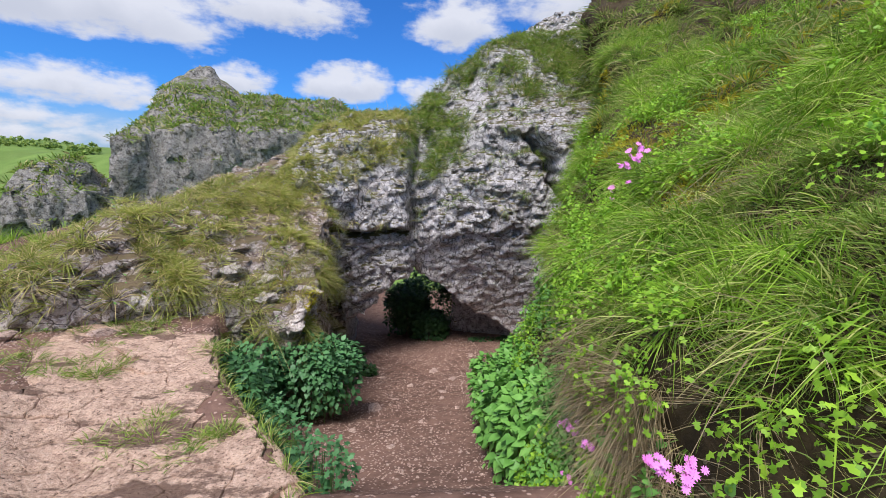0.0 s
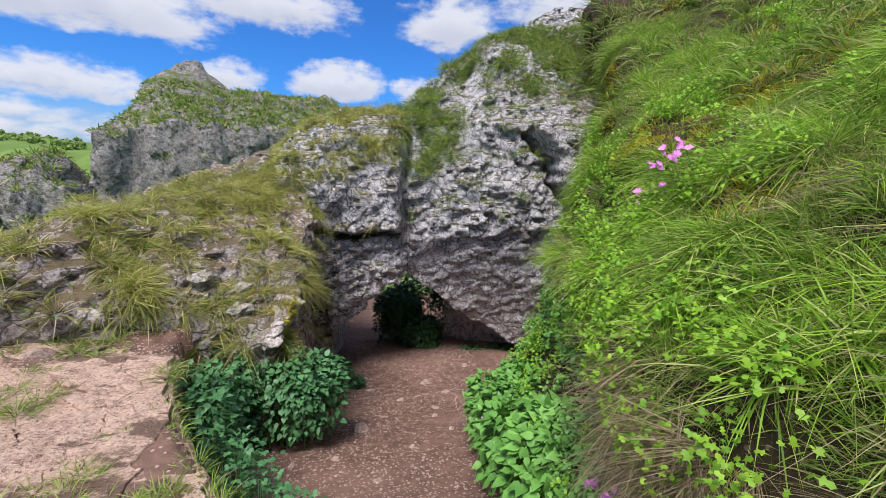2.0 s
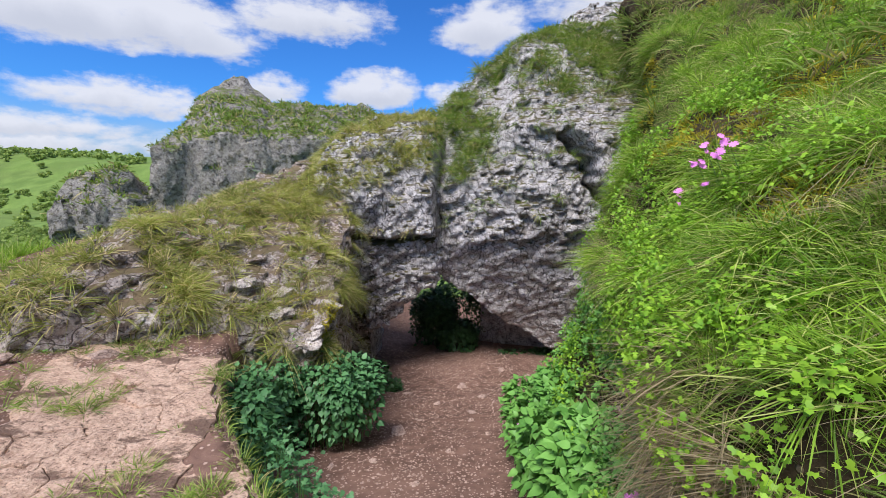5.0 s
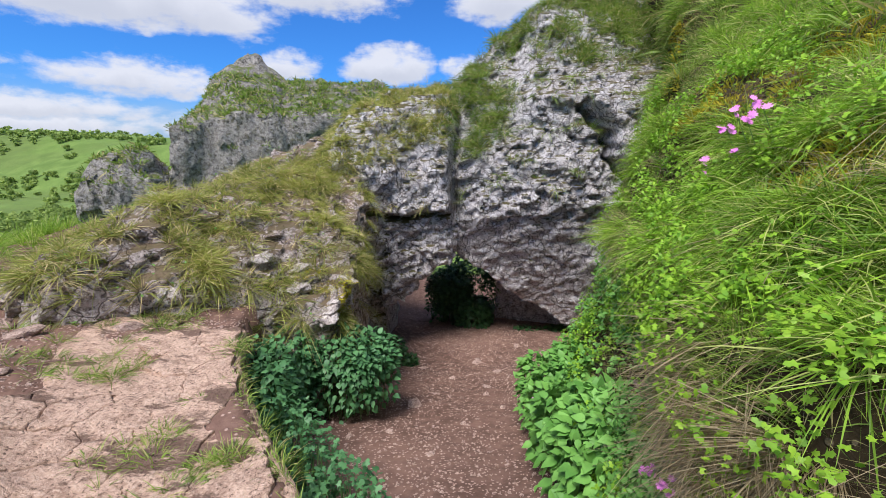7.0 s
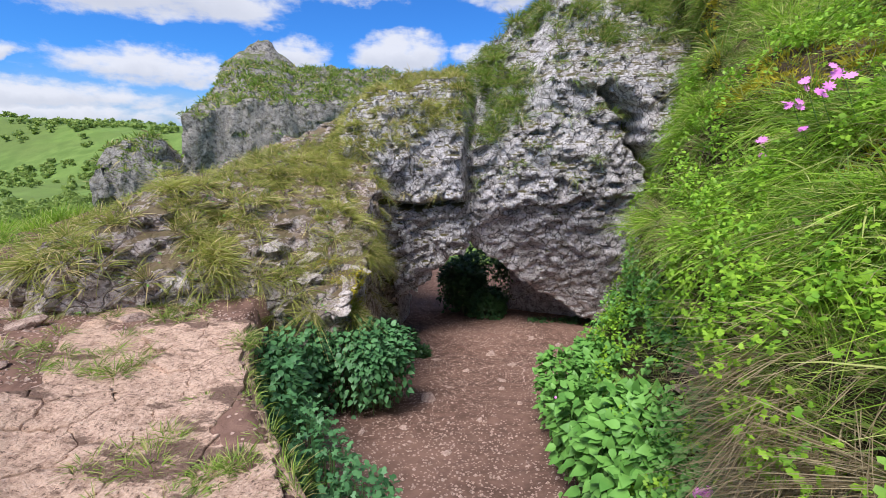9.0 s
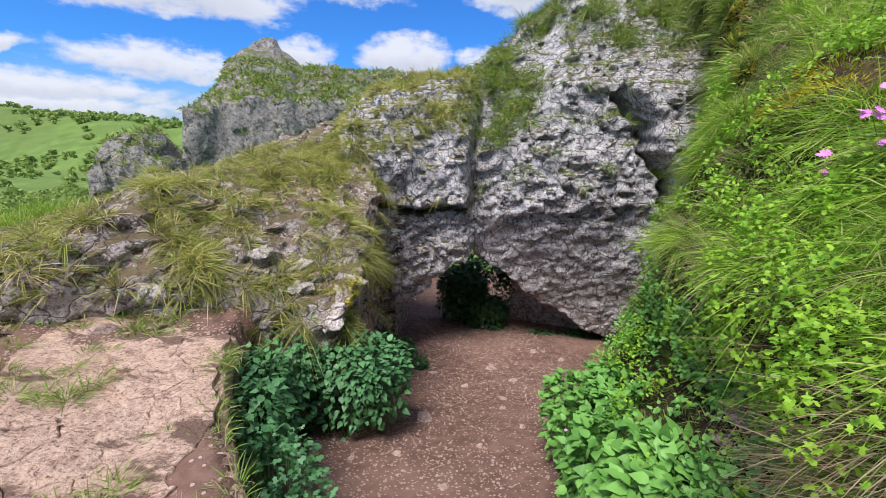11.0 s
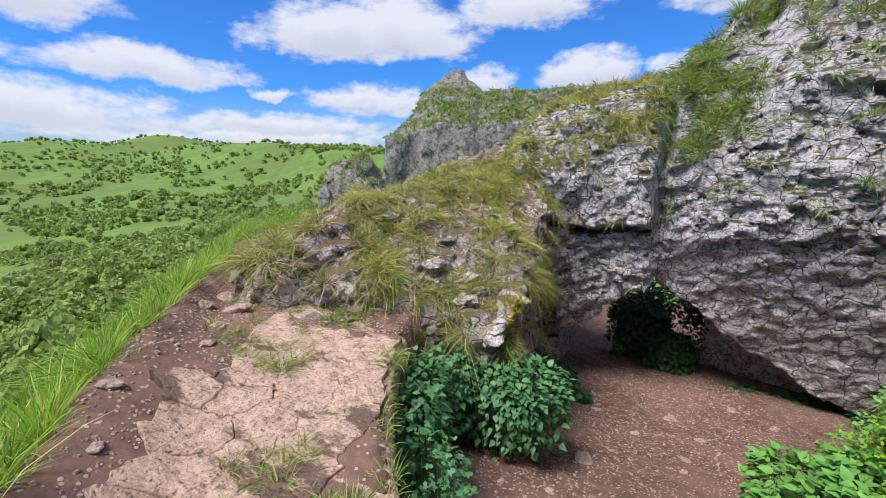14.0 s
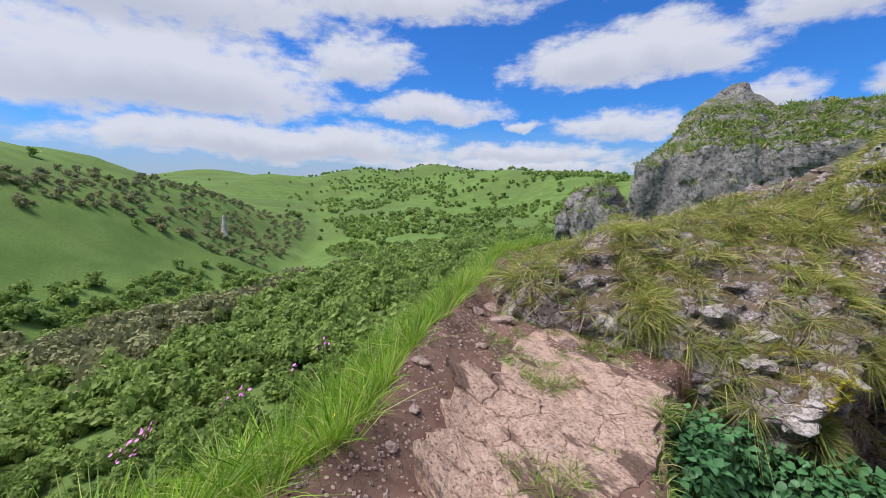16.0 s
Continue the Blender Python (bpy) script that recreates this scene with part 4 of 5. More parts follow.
pl, nr = scatter(BANK_V, BANK_F, 3300, lambda p, n: bank_front(p, n) * (0.15 + patchy(p, 2.3, 0.40, 0.6, 3)) * (1 - 0.6 * herb_bed(p)) * (1 - 0.75 * hollow_bed(p)) * (1 - 0.9 * golden(p)), 3)
stuff("short_grass", [blades(pl, nr, 26, 0.15, 0.0042, 0.10, 0.8, 0.3, 4, 0.4, (-0.2, 0, 0), False)], GRASS_HILL, "short rough grass covering the bank", "grass")
pl, nr = scatter(BANK_V, BANK_F, 210, lambda p, n: bank_front(p, n) * (0.10 * patchy(p, 1.8, 0.5, 0.6, 8) * (p[:, 2] > 2.7) + 5 * np.exp(-((p[:, 1] + 0.9) / 0.35) ** 2 - ((p[:, 2] - 2.9) / 0.24) ** 2)) * (p[:, 2] > 2.0), 5)
stuff("dead_grass", [blades(pl, nr, 36, 0.32, 0.0034, 0.08, 0.9, 0.8, 6, 0.25, (-0.4, -0.1, -0.2))], STRAW, "dry straw-coloured grass hanging on the bank", "dead grass")
pl, nr = scatter(BANK_V, BANK_F, 1900, lambda p, n: ((p[:, 1] > 3.0) | (p[:, 0] > 4.2)) * (p[:, 1] > -1) * (0.2 + patchy(p, 0.8, 0.3, 0.7, 9)), 7)
stuff("hill_grass", [blades(pl, nr, 26, 0.40, 0.014, 0.12, 0.8, 0.6, 8, 0.5, (-0.3, -0.2, 0), False)], GRASS_HILL, "long rough grass on the hillside", "grass")
crag_slope = lambda p: smooth01((p[:, 2] - np.interp(p[:, 0], [-3, -0.6, 0.8, 1.0, 2.1, 2.6, 4.2], [2.9, 3.8, 4.3, 3.7, 4.4, 5.7, 6.0])) / 0.4)
rock_green = lambda p, n: smooth01((n[:, 2] - 0.10) / 0.25) * crag_slope(p) * (0.12 + patchy(p, 1.7, 0.36, 0.52, 12)) + 0.10 * smooth01((n[:, 2] - 0.45) / 0.2) * (p[:, 2] > 2.8)
pl, nr = scatter(ROCK_V, ROCK_F, 2300, lambda p, n: rock_green(p, n) * (p[:, 1] < 10.5), 9)
east = pl[:, 0] + 0.8 * vnoise(pl[:, 0], pl[:, 1] * 2, pl[:, 2] * 2, 66) > 1.1
stuff("crag_grass", [blades(pl[east], nr[east], 26, 0.30, 0.013, 0.08, 0.9, 0.7, 10, 0.4, (-0.1, -0.35, 0), False)], GRASS_HILL, "rough green grass hanging over the crag", "grass")
stuff("crag_tussocks", [blades(pl[~east], nr[~east], 30, 0.24, 0.012, 0.06, 1.1, 0.7, 28, 0.45, (0.0, -0.3, 0), False)], GRASS_DRY, "straw-tinged tussocks on the pillar's top", "grass")
pl, nr = scatter(KNOLL_V, KNOLL_F, 980, lambda p, n: smooth01((n[:, 2] - 0.15) / 0.3) * (0.03 + patchy(p, 2.8, 0.50, 0.57, 14)) * (p[:, 2] > 1.5) * (p[:, 1] < 7.0) * (p[:, 0] > -4.8) * np.where((p[:, 1] < 2.9) & (p[:, 2] < 2.4), 0.3, 1) * np.where(p[:, 0] > -2.6, 1, 0.45), 11)
stuff("tussock_grass", [blades(pl, nr, 40, 0.27, 0.0085, 0.06, 1.2, 0.6, 12, 0.5, (0.25, -0.25, 0))], GRASS_DRY, "yellow-green tussock grass on the outcrop", "grass")
pl, nr = scatter(KNOLL_V, KNOLL_F, 34, lambda p, n: ((p[:, 0] > -1.7) & (p[:, 2] > 1.4) & (n[:, 2] > 0.0) & (n[:, 0] > 0.1)).astype(float), 13)
stuff("hanging_grass", [blades(pl, nr, 60, 0.36, 0.005, 0.07, 0.8, 0.95, 14, 0.25, (0.3, -0.2, 0))], GRASS_DRY, "tufts of grass hanging over the outcrop's edge", "grass")
LEDGE_CLUMPS = [(-0.91, -0.12), (-1.22, 1.12), (-0.56, -0.52), (-1.01, -0.38), (-1.95, 0.57), (-0.39, -0.40), (-2.1, 1.55)]     # where grass has rooted in the joints
verge = lambda p: verge_edge(p[:, 1]) - p[:, 0]
pl, nr = scatter(GROUND_V, GROUND_F, 1080, lambda p, n: ((verge(p) > 0.0) & (verge(p) < 2.4) & (p[:, 1] < 6) & (p[:, 1] > -4)) * (1.0 - 0.3 * verge(p)) + 0.10 * ((p[:, 1] > 1.9) & (p[:, 0] < -3.4) & (p[:, 1] < 8) & (verge(p) < 0)), 15)
stuff("verge_grass", [blades(pl, nr, 44, 0.50, 0.0072, 0.10, 0.6, 0.35, 16, 0.8, (0.1, 0.1, 0))], GRASS_BRIGHT, "tall bright green grass along the path's edge", "grass")
pl, nr = scatter(GROUND_V, GROUND_F, 55, lambda p, n: ((p[:, 0] < ledge_edge(p[:, 1])) & (verge(p) < 0) & (p[:, 1] < 1.9) & (p[:, 1] > -2)) * smooth01((vnoise(p[:, 0] * 1.6, p[:, 1] * 1.6, 0 * p[:, 0], 55) - 0.5) / 0.1), 17)
edge_y = np.random.default_rng(2).uniform(-1.2, 1.5, 26)
edge_p = np.column_stack([ledge_edge(edge_y) + 0.02, edge_y, near_ground(ledge_edge(edge_y) - 0.3, edge_y)])
clumps = np.repeat(np.array(LEDGE_CLUMPS), 9, 0) + np.random.default_rng(3).normal(0, 0.10, (len(LEDGE_CLUMPS) * 9, 2))
clump_p = np.column_stack([clumps, near_ground(clumps[:, 0] - 0.35, clumps[:, 1]) + 0.03])
pl[:, 2] = near_ground(pl[:, 0] - 0.35, pl[:, 1]) + 0.01
pl = np.concatenate([pl, edge_p, clump_p])
nr = np.concatenate([nr, np.tile([0, 0, 1.0], (len(edge_p) + len(clump_p), 1))])
stuff("ledge_grass", [blades(pl, nr, 30, 0.14, 0.0055, 0.06, 1.1, 0.5, 18, 0.55)], GRASS_HILL, "small grass tufts in the ledge's cracks", "grass")
pl, nr = scatter(BANK_V, BANK_F, 700, lambda p, n: bank_front(p, n) * golden(p), 19)
stuff("moss", [blades(pl, nr, 60, 0.08, 0.009, 0.13, 0.6, 0.2, 20, 0.2, (0, 0, 0), False)], MOSS, "golden moss cushions among the grass", "moss")
pl, nr = scatter(KNOLL_V, KNOLL_F, 90, lambda p, n: ((p[:, 2] > 1.5) & (p[:, 2] < 2.4) & (p[:, 1] < 3.6) & (p[:, 0] > -1.8)) * patchy(p, 1.5, 0.45, 0.6, 26), 24)
stuff("outcrop_moss", [blades(pl, nr, 50, 0.05, 0.008, 0.09, 0.6, 0.2, 25, 0.2, (0, 0, 0), False)], MOSS, "yellow moss on the outcrop's rock face", "moss")
pl, nr = scatter(FAR_V, FAR_F, 2600, lambda p, n: smooth01((n[:, 2] - 0.35) / 0.3) * (p[:, 2] < 13.6), 21)
stuff("far_grass", [blades(pl, nr, 10, 0.7, 0.12, 0.5, 0.9, 0.4, 22, 0.6, (0, 0, 0), False)], GRASS_HILL, "rough grass on the distant crag", "grass")


# ---- leafy plants ----
LEAF = np.array([(0, 0, 0), (0.35, 0, 0.02), (0.7, 0, -0.02), (1, 0, -0.14), (0.10, 0.26, 0.08), (0.38, 0.36, 0.08), (0.68, 0.21, 0.0), (0.10, -0.26, 0.08), (0.38, -0.36, 0.08), (0.68, -0.21, 0.0)])
LEAF_F = np.array([(0, 1, 4), (4, 1, 5), (1, 2, 5), (5, 2, 6), (2, 3, 6), (0, 7, 1), (7, 8, 1), (1, 8, 2), (8, 9, 2), (2, 9, 3)])
LOBED = np.array([(0, 0, 0), (0.35, 0.06, 0.02), (0.45, 0.36, 0.0), (0.62, 0.16, 0.02), (0.85, 0.24, -0.04), (1.05, 0, -0.1), (0.85, -0.24, -0.04), (0.62, -0.16, 0.02), (0.45, -0.36, 0.0), (0.35, -0.06, 0.02)])
LOBED_F = np.array([(0, 1, 9), (1, 2, 3), (1, 3, 9), (9, 3, 7), (9, 7, 8), (3, 4, 5), (3, 5, 7), (7, 5, 6)])


def leaf_heap(heaps, per, size, seed, shape=LEAF, faces=LEAF_F, floor=None):
    """Leaves in loose layers over rounded heaps (centre, radii), tips drooping outwards."""
    rng = np.random.default_rng(seed)
    out_v, out_f, base = [], [], 0
    for (cx, cy, cz), (rx, ry, rz) in heaps:
        n = per
        d = rng.normal(0, 1, (n, 3))
        d[:, 2] = np.where(d[:, 2] < -0.5, -d[:, 2] * 0.5, d[:, 2])
        d /= np.linalg.norm(d, axis=1)[:, None]
        d = np.sign(d) * np.abs(d) ** 0.75
        r = (1 - 0.35 * rng.random(n) ** 2) * (1 + 0.16 * fbm(d[:, 0] * 3 + cx, d[:, 1] * 3 + cy, d[:, 2] * 3, 2, seed))
        p = np.array([cx, cy, cz]) + d * r[:, None] * np.array([rx, ry, rz])
        out = d / np.array([rx, ry, rz])
        out /= np.linalg.norm(out, axis=1)[:, None]
        way = out * 0.8 + rng.normal(0, 0.55, (n, 3)) + np.array([0, 0, -0.45])
        up = out * 0.7 + np.array([0, 0, 0.9]) + rng.normal(0, 0.25, (n, 3))
        v, f = fold(shape, faces, p, way, up, size * rng.uniform(0.55, 1.2, n))
        out_v.append(v)
        out_f.append(f + base)
        base += len(v)
    return np.concatenate(out_v), np.concatenate(out_f)


def stalks(places, tops, radius):
    """Thin square stems from places to tops, as arrays."""
    n = len(places)
    off = np.array([(1, 0, 0), (0, 1, 0), (-1, 0, 0), (0, -1, 0)]) * radius
    v = np.concatenate([places[:, None] + off, tops[:, None] + off * 0.6], 1).reshape(-1, 3)
    k = np.arange(4)
    f = np.stack([k, (k + 1) % 4, (k + 1) % 4 + 4, k + 4], 1)
    return v, (np.arange(n)[:, None, None] * 8 + f).reshape(-1, 4)


def leafy_bush(name, heaps, per, size, seed, mat, label, category, shape=LEAF, faces=LEAF_F):
    base = new(name)
    (cx, cy, cz), (rx, ry, rz) = heaps[0]
    base.location = (cx, cy, cz - rz)
    rng = np.random.default_rng(seed)
    v, f = leaf_heap(heaps, per, size, seed, shape, faces)
    at = np.array(base.location)
    leaves = mesh_object("leaves", v - at, f, mat, base)
    leaves["kind"] = "stuff"
    foot, head = [], []
    for (cx, cy, cz), (rx, ry, rz) in heaps:
        for _ in range(40):
            a, r = rng.uniform(0, 2 * np.pi), math.sqrt(rng.random()) * 0.85
            foot.append((cx + rx * r * math.cos(a) * 0.8, cy + ry * r * math.sin(a) * 0.8, cz - rz))
            head.append((cx + rx * r * math.cos(a), cy + ry * r * math.sin(a), cz + rz * 0.75 * math.sqrt(1 - r * r)))
    v, f = stalks(np.array(foot), np.array(head), 0.005)
    mesh_object("stems", v - at, f, STEM, base)["kind"] = "stuff"
    tagged(base, label, category)
    return base


leafy_bush("nettle_bush", [((-0.85, 2.80, 1.00), (0.80, 0.45, 0.62)), ((-0.35, 3.05, 0.85), (0.46, 0.42, 0.60)), ((-1.3, 2.40, 1.12), (0.40, 0.40, 0.62)), ((-0.65, 2.65, 0.90), (0.55, 0.32, 0.6))], 950, 0.10, 1, NETTLE_SHADED, "dense nettles growing under the outcrop, shade put into their dark green", "nettles")
leafy_bush("nettle_bush", [((-1.24, 1.65, 1.25), (0.26, 0.42, 0.72)), ((-0.92, 1.05, 1.38), (0.26, 0.42, 0.66))], 680, 0.085, 2, NETTLE_SHADED, "bluish green nettles climbing the side of the ledge", "nettles")
leafy_bush("mugwort", [((-0.52, 0.55, 1.4), (0.28, 0.36, 0.55)), ((-0.20, 0.18, 1.45), (0.28, 0.34, 0.50)), ((0.20, -0.25, 1.6), (0.28, 0.34, 0.45))], 520, 0.075, 3, NETTLE_SHADED, "feathery grey-green weeds along the foot of the ledge", "weeds", LOBED, LOBED_F)
leafy_bush("nettle_bush", [((2.15, 2.45, 0.85), (0.30, 0.50, 0.55)), ((2.20, 1.75, 1.0), (0.36, 0.50, 0.62)), ((2.42, 1.9, 1.5), (0.25, 0.5, 0.35))], 850, 0.10, 4, NETTLE_LIGHT, "nettles at the foot of the bank, sunlight put into their green", "nettles")
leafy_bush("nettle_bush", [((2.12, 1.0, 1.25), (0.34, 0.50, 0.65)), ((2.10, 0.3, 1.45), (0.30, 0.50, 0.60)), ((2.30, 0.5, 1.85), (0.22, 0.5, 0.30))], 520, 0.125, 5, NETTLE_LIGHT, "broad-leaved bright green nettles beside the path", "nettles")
leafy_bush("shrub", [((0.75, 10.2, -0.70), (0.75, 0.6, 0.95)), ((1.5, 9.7, -1.05), (0.62, 0.5, 0.55)), ((1.6, 10.8, -0.5), (1.1, 0.7, 1.1)), ((0.8, 10.3, -0.8), (0.5, 0.4, 0.7))], 2300, 0.13, 6, SHRUB_DARK, "dark leafy shrub growing behind the arch", "shrub")
leafy_bush("ferns", [((4.3, 8.9, -1.25), (0.55, 0.22, 0.20)), ((3.3, 8.9, -1.3), (0.55, 0.2, 0.16)), ((5.2, 8.4, -1.1), (0.5, 0.25, 0.22))], 260, 0.13, 7, SHRUB_DARK, "low green plants at the foot of the rock", "plants")
leafy_bush("ferns", [((-0.75, 6.7, -0.75), (0.45, 0.35, 0.30)), ((-0.3, 6.2, -0.85), (0.35, 0.25, 0.16))], 260, 0.11, 8, SHRUB_DARK, "low plants in the shade beside the arch", "plants")

# herbs on the bank
H = np.random.default_rng(5)


def rosettes(places, normals, per, spread, size, shape, faces):
    """Small plants: leaves held out round each place, each at its own height."""
    n = len(places) * per
    root, out = np.repeat(places, per, 0), np.repeat(normals, per, 0)
    off = H.normal(0, 1, (n, 3))
    off -= out * ((off * out).sum(1) * 0.8)[:, None]
    off *= (spread * np.repeat(H.uniform(0.5, 1.3, len(places)), per))[:, None]
    at = root + off + out * (np.repeat(H.uniform(0.10, 0.26, len(places)), per) - 0.35 * np.linalg.norm(off, axis=1))[:, None]
    return fold(shape, faces, at, off * 6 + H.normal(0, 0.3, (n, 3)), out * 0.5 + np.array([0, 0, 0.8]) + H.normal(0, 0.3, (n, 3)), size * H.uniform(0.6, 1.25, n))


pl, nr = scatter(BANK_V, BANK_F, 1000, lambda p, n: 1.3 * bank_front(p, n) * patchy(p, 1.6, 0.54, 0.62, 31) * (p[:, 1] < 4) * (p[:, 2] > 1.7) + 1.2 * bank_front(p, n) * np.exp(-((p[:, 1] + 1.4) / 0.5) ** 2 - ((p[:, 2] - 3.3) / 0.3) ** 2) + 4.0 * herb_bed(p) * (0.25 + patchy(p, 2.6, 0.42, 0.55, 34)) + 0.8 * bank_front(p, n) * patchy(p, 2.2, 0.5, 0.6, 38) * (p[:, 2] < 2.9) * (p[:, 2] > 1.3), 33)
v, f = rosettes(pl, nr, 24, 0.06, 0.046, LOBED, LOBED_F)
tagged(mesh_object("herbs", v, f, HERB), "bright green lobed herb leaves on the bank", "herbs", "", "stuff")
pl, nr = scatter(KNOLL_V, KNOLL_F, 900, lambda p, n: smooth01((n[:, 2] - 0.2) / 0.3) * patchy(p, 1.6, 0.58, 0.7, 36) * (p[:, 2] > 1.6), 35)
pl = pl + nr * H.uniform(0.02, 0.08, len(pl))[:, None]
v, f = fold(LOBED, LOBED_F, pl, nr * 0.3 + H.normal(0, 0.7, pl.shape), np.tile([0, 0, 1.0], (len(pl), 1)) + H.normal(0, 0.3, pl.shape), H.uniform(0.03, 0.06, len(pl)))
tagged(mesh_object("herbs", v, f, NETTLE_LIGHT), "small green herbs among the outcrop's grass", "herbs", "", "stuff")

pl, nr = scatter(BANK_V, BANK_F, 560, lambda p, n: bank_front(p, n) * (p[:, 2] < 2.9) * (p[:, 2] > 1.3) * (0.1 + patchy(p, 1.9, 0.45, 0.6, 39)), 37)
v, f = rosettes(pl, nr, 14, 0.06, 0.052, LEAF, LEAF_F)
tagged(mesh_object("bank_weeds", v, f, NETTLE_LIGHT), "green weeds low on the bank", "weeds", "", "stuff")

# ---- flowers ----
def petal_mesh(name, petals, notch, mat):
    bm = bmesh.new()
    heart = bm.verts.new((0, 0, 0))
    for k in range(petals):
        a = 2 * math.pi * k / petals
        ring = [(0.45, -0.30, 0.08), (0.95, -0.34, 0.14), (1.0 - notch, 0.0, 0.10), (0.95, 0.34, 0.14), (0.45, 0.30, 0.08)]
        made = [bm.verts.new((x * math.cos(a) - y * math.sin(a), x * math.sin(a) + y * math.cos(a), z)) for x, y, z in ring]
        for i in range(4):
            bm.faces.new((heart, made[i], made[i + 1]))
    me = bpy.data.meshes.new(name)
    bm.to_mesh(me)
    bm.free()
    me.materials.append(mat)
    return me


BLOSSOM = petal_mesh("blossom", 5, 0.3, PETAL)
DANDELION = petal_mesh("flower_head", 11, 0.05, YELLOW)


def flower(name, x, y, z, tall, heads, spread, head_size, mesh, label, seed, lean=(0, 0)):
    """A stem with one or more heads; (x, y, z) is the middle of the heads."""
    r = random.Random(seed)
    base = new(name)
    base.location = (x + lean[0], y + lean[1], z - tall)
    v, f = stalks(np.array([(0, 0, 0)]), np.array([(-lean[0], -lean[1], tall)]), 0.004)
    mesh_object("stem", v, f, STEM, base)
    for k in range(heads):
        off = Vector((r.uniform(-1, 1), r.uniform(-1, 1), r.uniform(-1, 1))) * spread
        ob = new(mesh.name.split(".")[0], mesh)
        ob.parent = base
        s = head_size * r.uniform(0.8, 1.15)
        ob.matrix_local = Matrix.LocRotScale(Vector((-lean[0], -lean[1], tall)) + off, Euler((r.uniform(0.3, 1.3), r.uniform(-0.6, 0.2), r.uniform(-0.8, 0.8))), (s, s, s))
    tagged(base, label, "flower", "pink flowers" if mesh is BLOSSOM else "")


PINK = "pink campion in bloom on the grassy bank"
for k, (x, y, z, heads, spread) in enumerate([(2.88, 0.42, 4.31, 4, 0.035), (2.86, 0.30, 4.42, 3, 0.03), (2.88, 0.55, 4.38, 2, 0.02), (2.87, 0.60, 4.27, 3, 0.03), (2.87, 0.48, 4.12, 1, 0.0), (2.90, 0.84, 4.04, 2, 0.02), (2.90, 0.82, 3.95, 1, 0.0)]):
    flower("campion", x, y, z, 0.30, heads + 1, spread * 1.3, 0.031, BLOSSOM, PINK, k, (0.16, 0.0))
SPIKE = "pink flower spike among the bank's herbs"
for k, (x, y, z, heads) in enumerate([(2.06, -0.50, 2.40, 11), (2.02, -0.75, 2.55, 8), (1.86, -1.80, 3.15, 12), (1.86, -1.95, 3.24, 12), (1.95, -1.05, 2.65, 5), (1.95, -0.85, 2.25, 4), (2.0, 0.55, 1.5, 2), (1.86, 1.0, 1.35, 2), (1.9, 1.7, 1.35, 1)]):
    flower("flower_spike", x, y, z, 0.28, heads, 0.034, 0.019, BLOSSOM, SPIKE, 20 + k, (0.28, 0.05))
for k, (x, y, z) in enumerate([(-2.6, -2.60, 2.26), (-2.65, -2.66, 2.20), (-2.6, -2.47, 2.40), (-2.6, -2.53, 2.33), (-2.6, -2.01, 2.48), (-2.6, -1.88, 2.50), (-2.6, -1.53, 2.60), (-2.7, -1.27, 2.72)]):
    foot = float(near_ground(np.array([x]), np.array([y]))[0])
    flower("campion", x, y, z, z - foot, 9, 0.05, 0.016, BLOSSOM, "pink campion at the edge of the drop", 40 + k)
flower("dandelion", -1.86, -1.39, 2.56, 0.30, 1, 0.0, 0.032, DANDELION, "yellow dandelion in the verge grass", 50)


# ---- trees and woods of the dale ----
def tree_shape(seed, leaves, leaf):
    """A crown of many small leaf clusters on several lobes, round a rough core; unit size, foot at 0."""
    rng = np.random.default_rng(seed)
    lobes = np.column_stack([rng.uniform(-0.45, 0.45, (9, 2)), rng.uniform(0.35, 1.1, 9)])
    radius = rng.uniform(0.28, 0.5, 9)
    pick = rng.integers(0, 9, leaves)
    d = rng.normal(0, 1, (leaves, 3))
    d[:, 2] = np.abs(d[:, 2]) * 0.9 - 0.25
    d /= np.linalg.norm(d, axis=1)[:, None]
    p = lobes[pick] + d * (radius[pick] * rng.uniform(0.75, 1.1, leaves))[:, None]
    card = np.array([(-1, -0.5, 0), (0.3, -1, 0.15), (1, 0.4, 0), (-0.4, 0.9, 0.1)])
    v, f = fold(card, np.array([(0, 1, 2), (0, 2, 3)]), p, rng.normal(0, 1, (leaves, 3)), d + rng.normal(0, 0.35, (leaves, 3)), leaf * rng.uniform(0.6, 1.3, leaves))
    return v, f


def forest(name, x, y, z, size, leaves, leaf, seed, mat, label):
    shapes = [tree_shape(seed + k, leaves, leaf) for k in range(6)]
    rng = np.random.default_rng(seed)
    kinds, turn = rng.integers(0, 6, len(x)), rng.uniform(0, 2 * np.pi, len(x))
    high = rng.uniform(0.75, 1.3, len(x))
    parts = []
    for k, (v, f) in enumerate(shapes):
        m = np.flatnonzero(kinds == k)
        c, s = np.cos(turn[m])[:, None], np.sin(turn[m])[:, None]
        w = np.stack([(v[:, 0] * c - v[:, 1] * s) * size[m][:, None] + x[m][:, None], (v[:, 0] * s + v[:, 1] * c) * size[m][:, None] + y[m][:, None],
                      v[:, 2] * (size[m] * high[m])[:, None] + z[m][:, None]], -1)
        parts.append((w.reshape(-1, 3), (np.arange(len(m))[:, None, None] * len(v) + f).reshape(-1, 3)))
    return stuff(name, parts, mat, label, "trees")


def land_height(x, y):
    r = np.hypot(x, y)
    side = verge_edge(np.clip(y, -8, 16)) - x
    slope = np.minimum(2.2 - 0.40 * np.maximum(side, 0) - 1.0 * np.maximum(side - 0.9, 0), 2.0)
    inner = smooth01((r - 14) / 60)
    return slope * (1 - inner) + valley(x, y) * inner


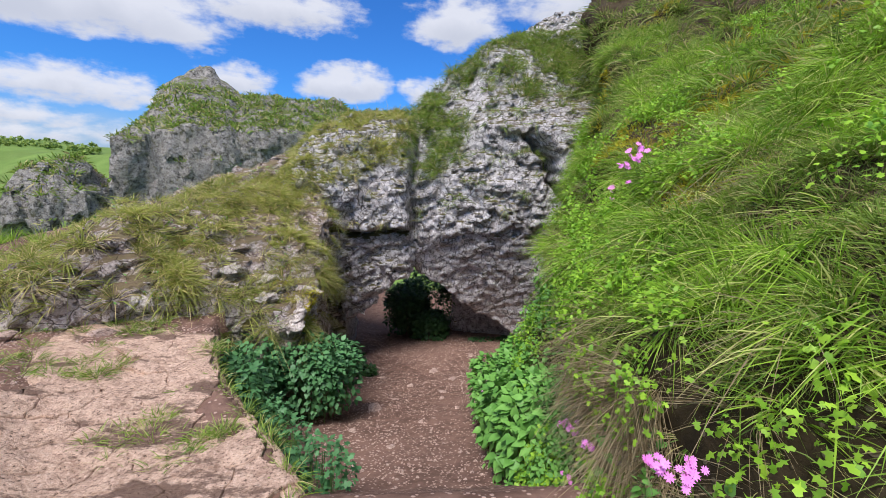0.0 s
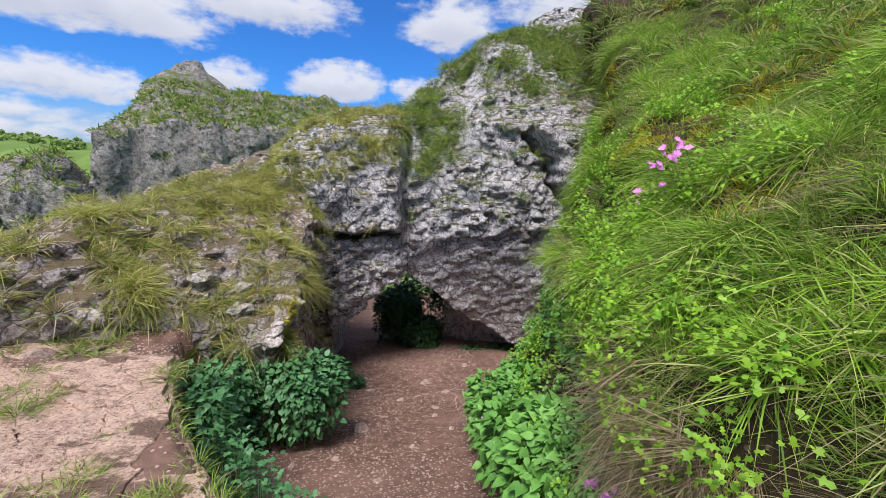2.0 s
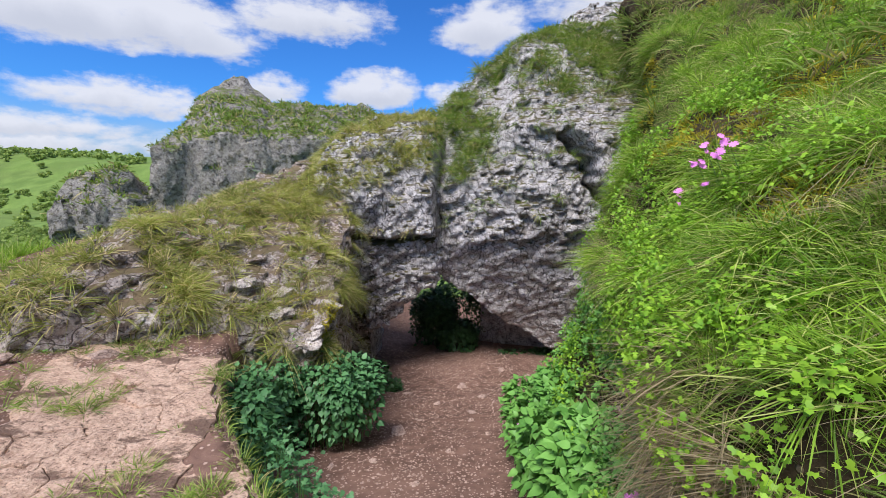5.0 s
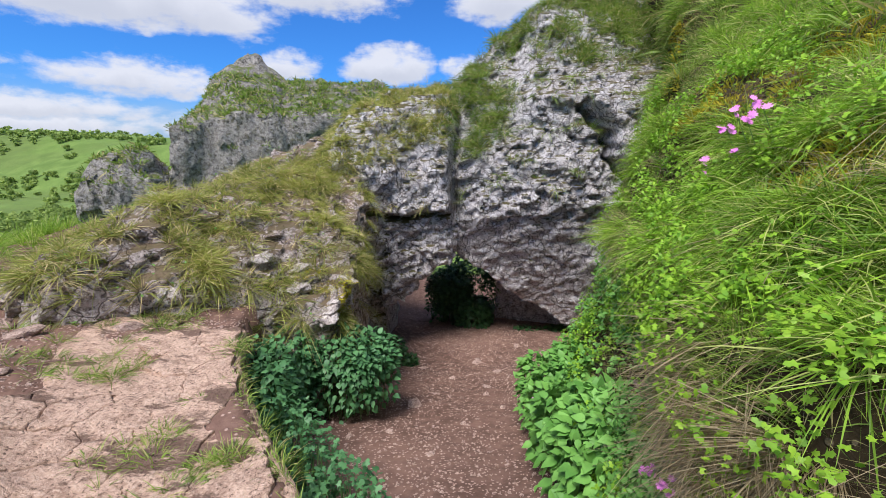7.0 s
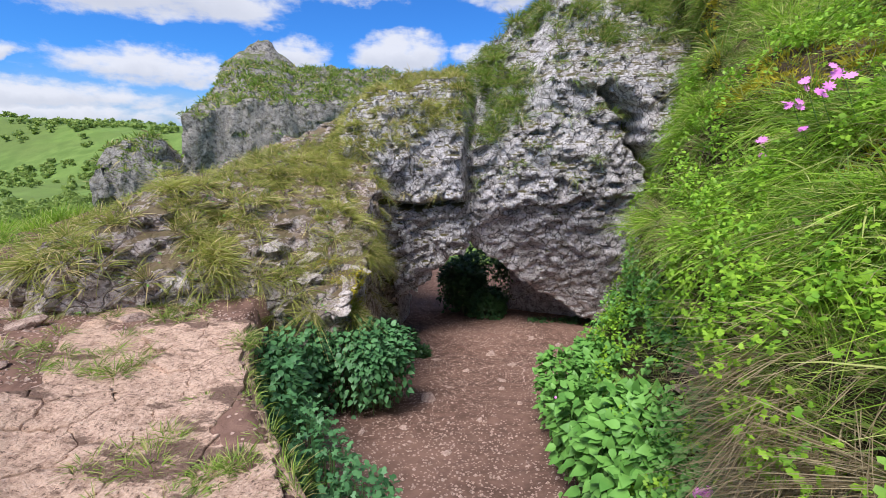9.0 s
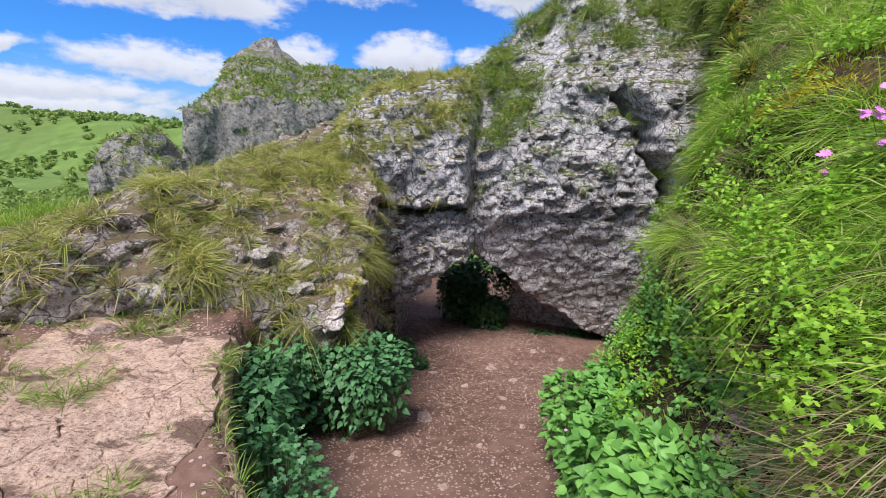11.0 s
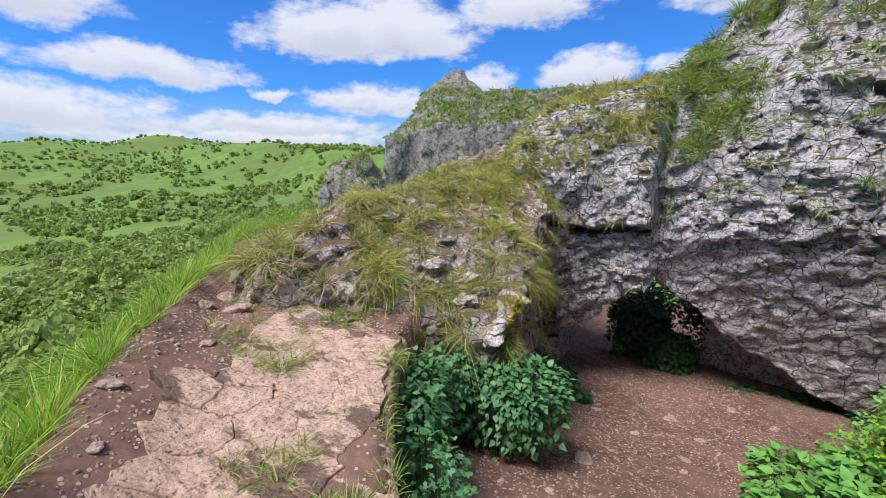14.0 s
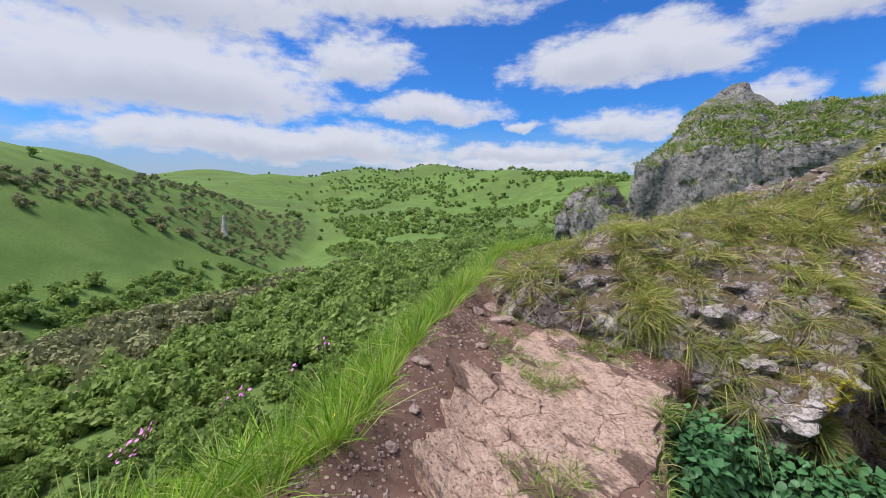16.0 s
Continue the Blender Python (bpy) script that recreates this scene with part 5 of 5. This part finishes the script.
WOOD = leaf_material("woodland_leaf", (0.15, 0.22, 0.05), (0.40, 0.51, 0.13), None, 0.7, 0.45, 0.12)
WOOD_BROWN = leaf_material("budding_wood", (0.19, 0.20, 0.09), (0.38, 0.37, 0.17), None, 0.8, 0.3, 0.08)
T = np.random.default_rng(12)
az, rr = np.radians(T.uniform(-118, -36, 24000)), 30 * np.exp(T.uniform(0, 1, 24000) ** 0.8 * math.log(1900 / 30))
tx, ty = rr * np.sin(az), rr * np.cos(az)
d = bed_side(tx, ty)
field = vnoise(tx / 60, ty / 60, 0 * tx, 44)
ragged = 14 * fbm(tx / 25, ty / 25, 0 * tx, 3, 46)
low_wood = (d > 0) & (d + ragged < 34) & (-tx < 330)
scrub = (d > 0) & (-tx < 720) & (((d + ragged > 98) & (d + ragged < 138)) | ((-tx > 345) & (d < 100) & (d > 14)))
our_side = (d <= 0) & ((rr < 240) | ((d > -330) & (d < -22) & (field < 0.66)))
bed_trees = (np.abs(d) < 60) & (-tx > 440) & (field < 0.36)
closing = (rr > 700) & (field < 0.42) & (d < 40)
single = T.random(len(tx)) < 0.02
brown = scrub | ((d > -70) & (d < 12) & (rr > 110) & (-tx < 300) & (field > 0.5))
keep = low_wood | scrub | our_side | bed_trees | closing | single
tz = land_height(tx, ty) - 0.5
size = np.where(rr < 90, T.uniform(1.6, 3.2, len(tx)), T.uniform(2.8, 5.2, len(tx))) * np.where(scrub, 0.8, 1) * np.where(rr > 700, 1.3, 1)
for name, m, most, leaves, leaf, mat, label in [
        ("near_woods", keep & (rr < 170) & ~brown, 1500, 240, 0.135, WOOD, "thick green woodland below the crag"),
        ("woods", keep & (rr >= 170) & (rr < 420) & ~brown, 1200, 120, 0.18, WOOD, "green woodland covering the dale's slopes"),
        ("far_woods", keep & (rr >= 420) & ~brown, 1800, 34, 0.34, WOOD, "distant woods and hedges across the dale"),
        ("budding_woods", keep & brown, 800, 120, 0.17, WOOD_BROWN, "brownish budding woodland on the slopes")]:
    i = np.flatnonzero(m)[:most]
    forest(name, tx[i], ty[i], tz[i], size[i], leaves, leaf, 100 + leaves, mat, label)


def pinnacle_field(x, y, z):
    r = np.hypot(x / 4.5, y / 3.5)
    f = (r - 1 + 0.8 * smooth01(z / 26)) * 3.0
    f = smax(f, z - 24, 1.0)
    return near_surface(f, lambda w: 1.6 * fbm(x[w] * 0.25, y[w] * 0.25, z[w] * 0.15, 3, 71), 3.0)


spire_v, spire_f = surface(pinnacle_field, (-8, -8, -4), (8, 8, 28), 0.8)
spire_v = spire_v + np.array([-400, 0.0, 4.1 - 400 * math.tan(radians(7.6))])
tagged(mesh_object("rock_pinnacle", spire_v, spire_f, BLOCK), "pale limestone pinnacle among the far woods", "rock")
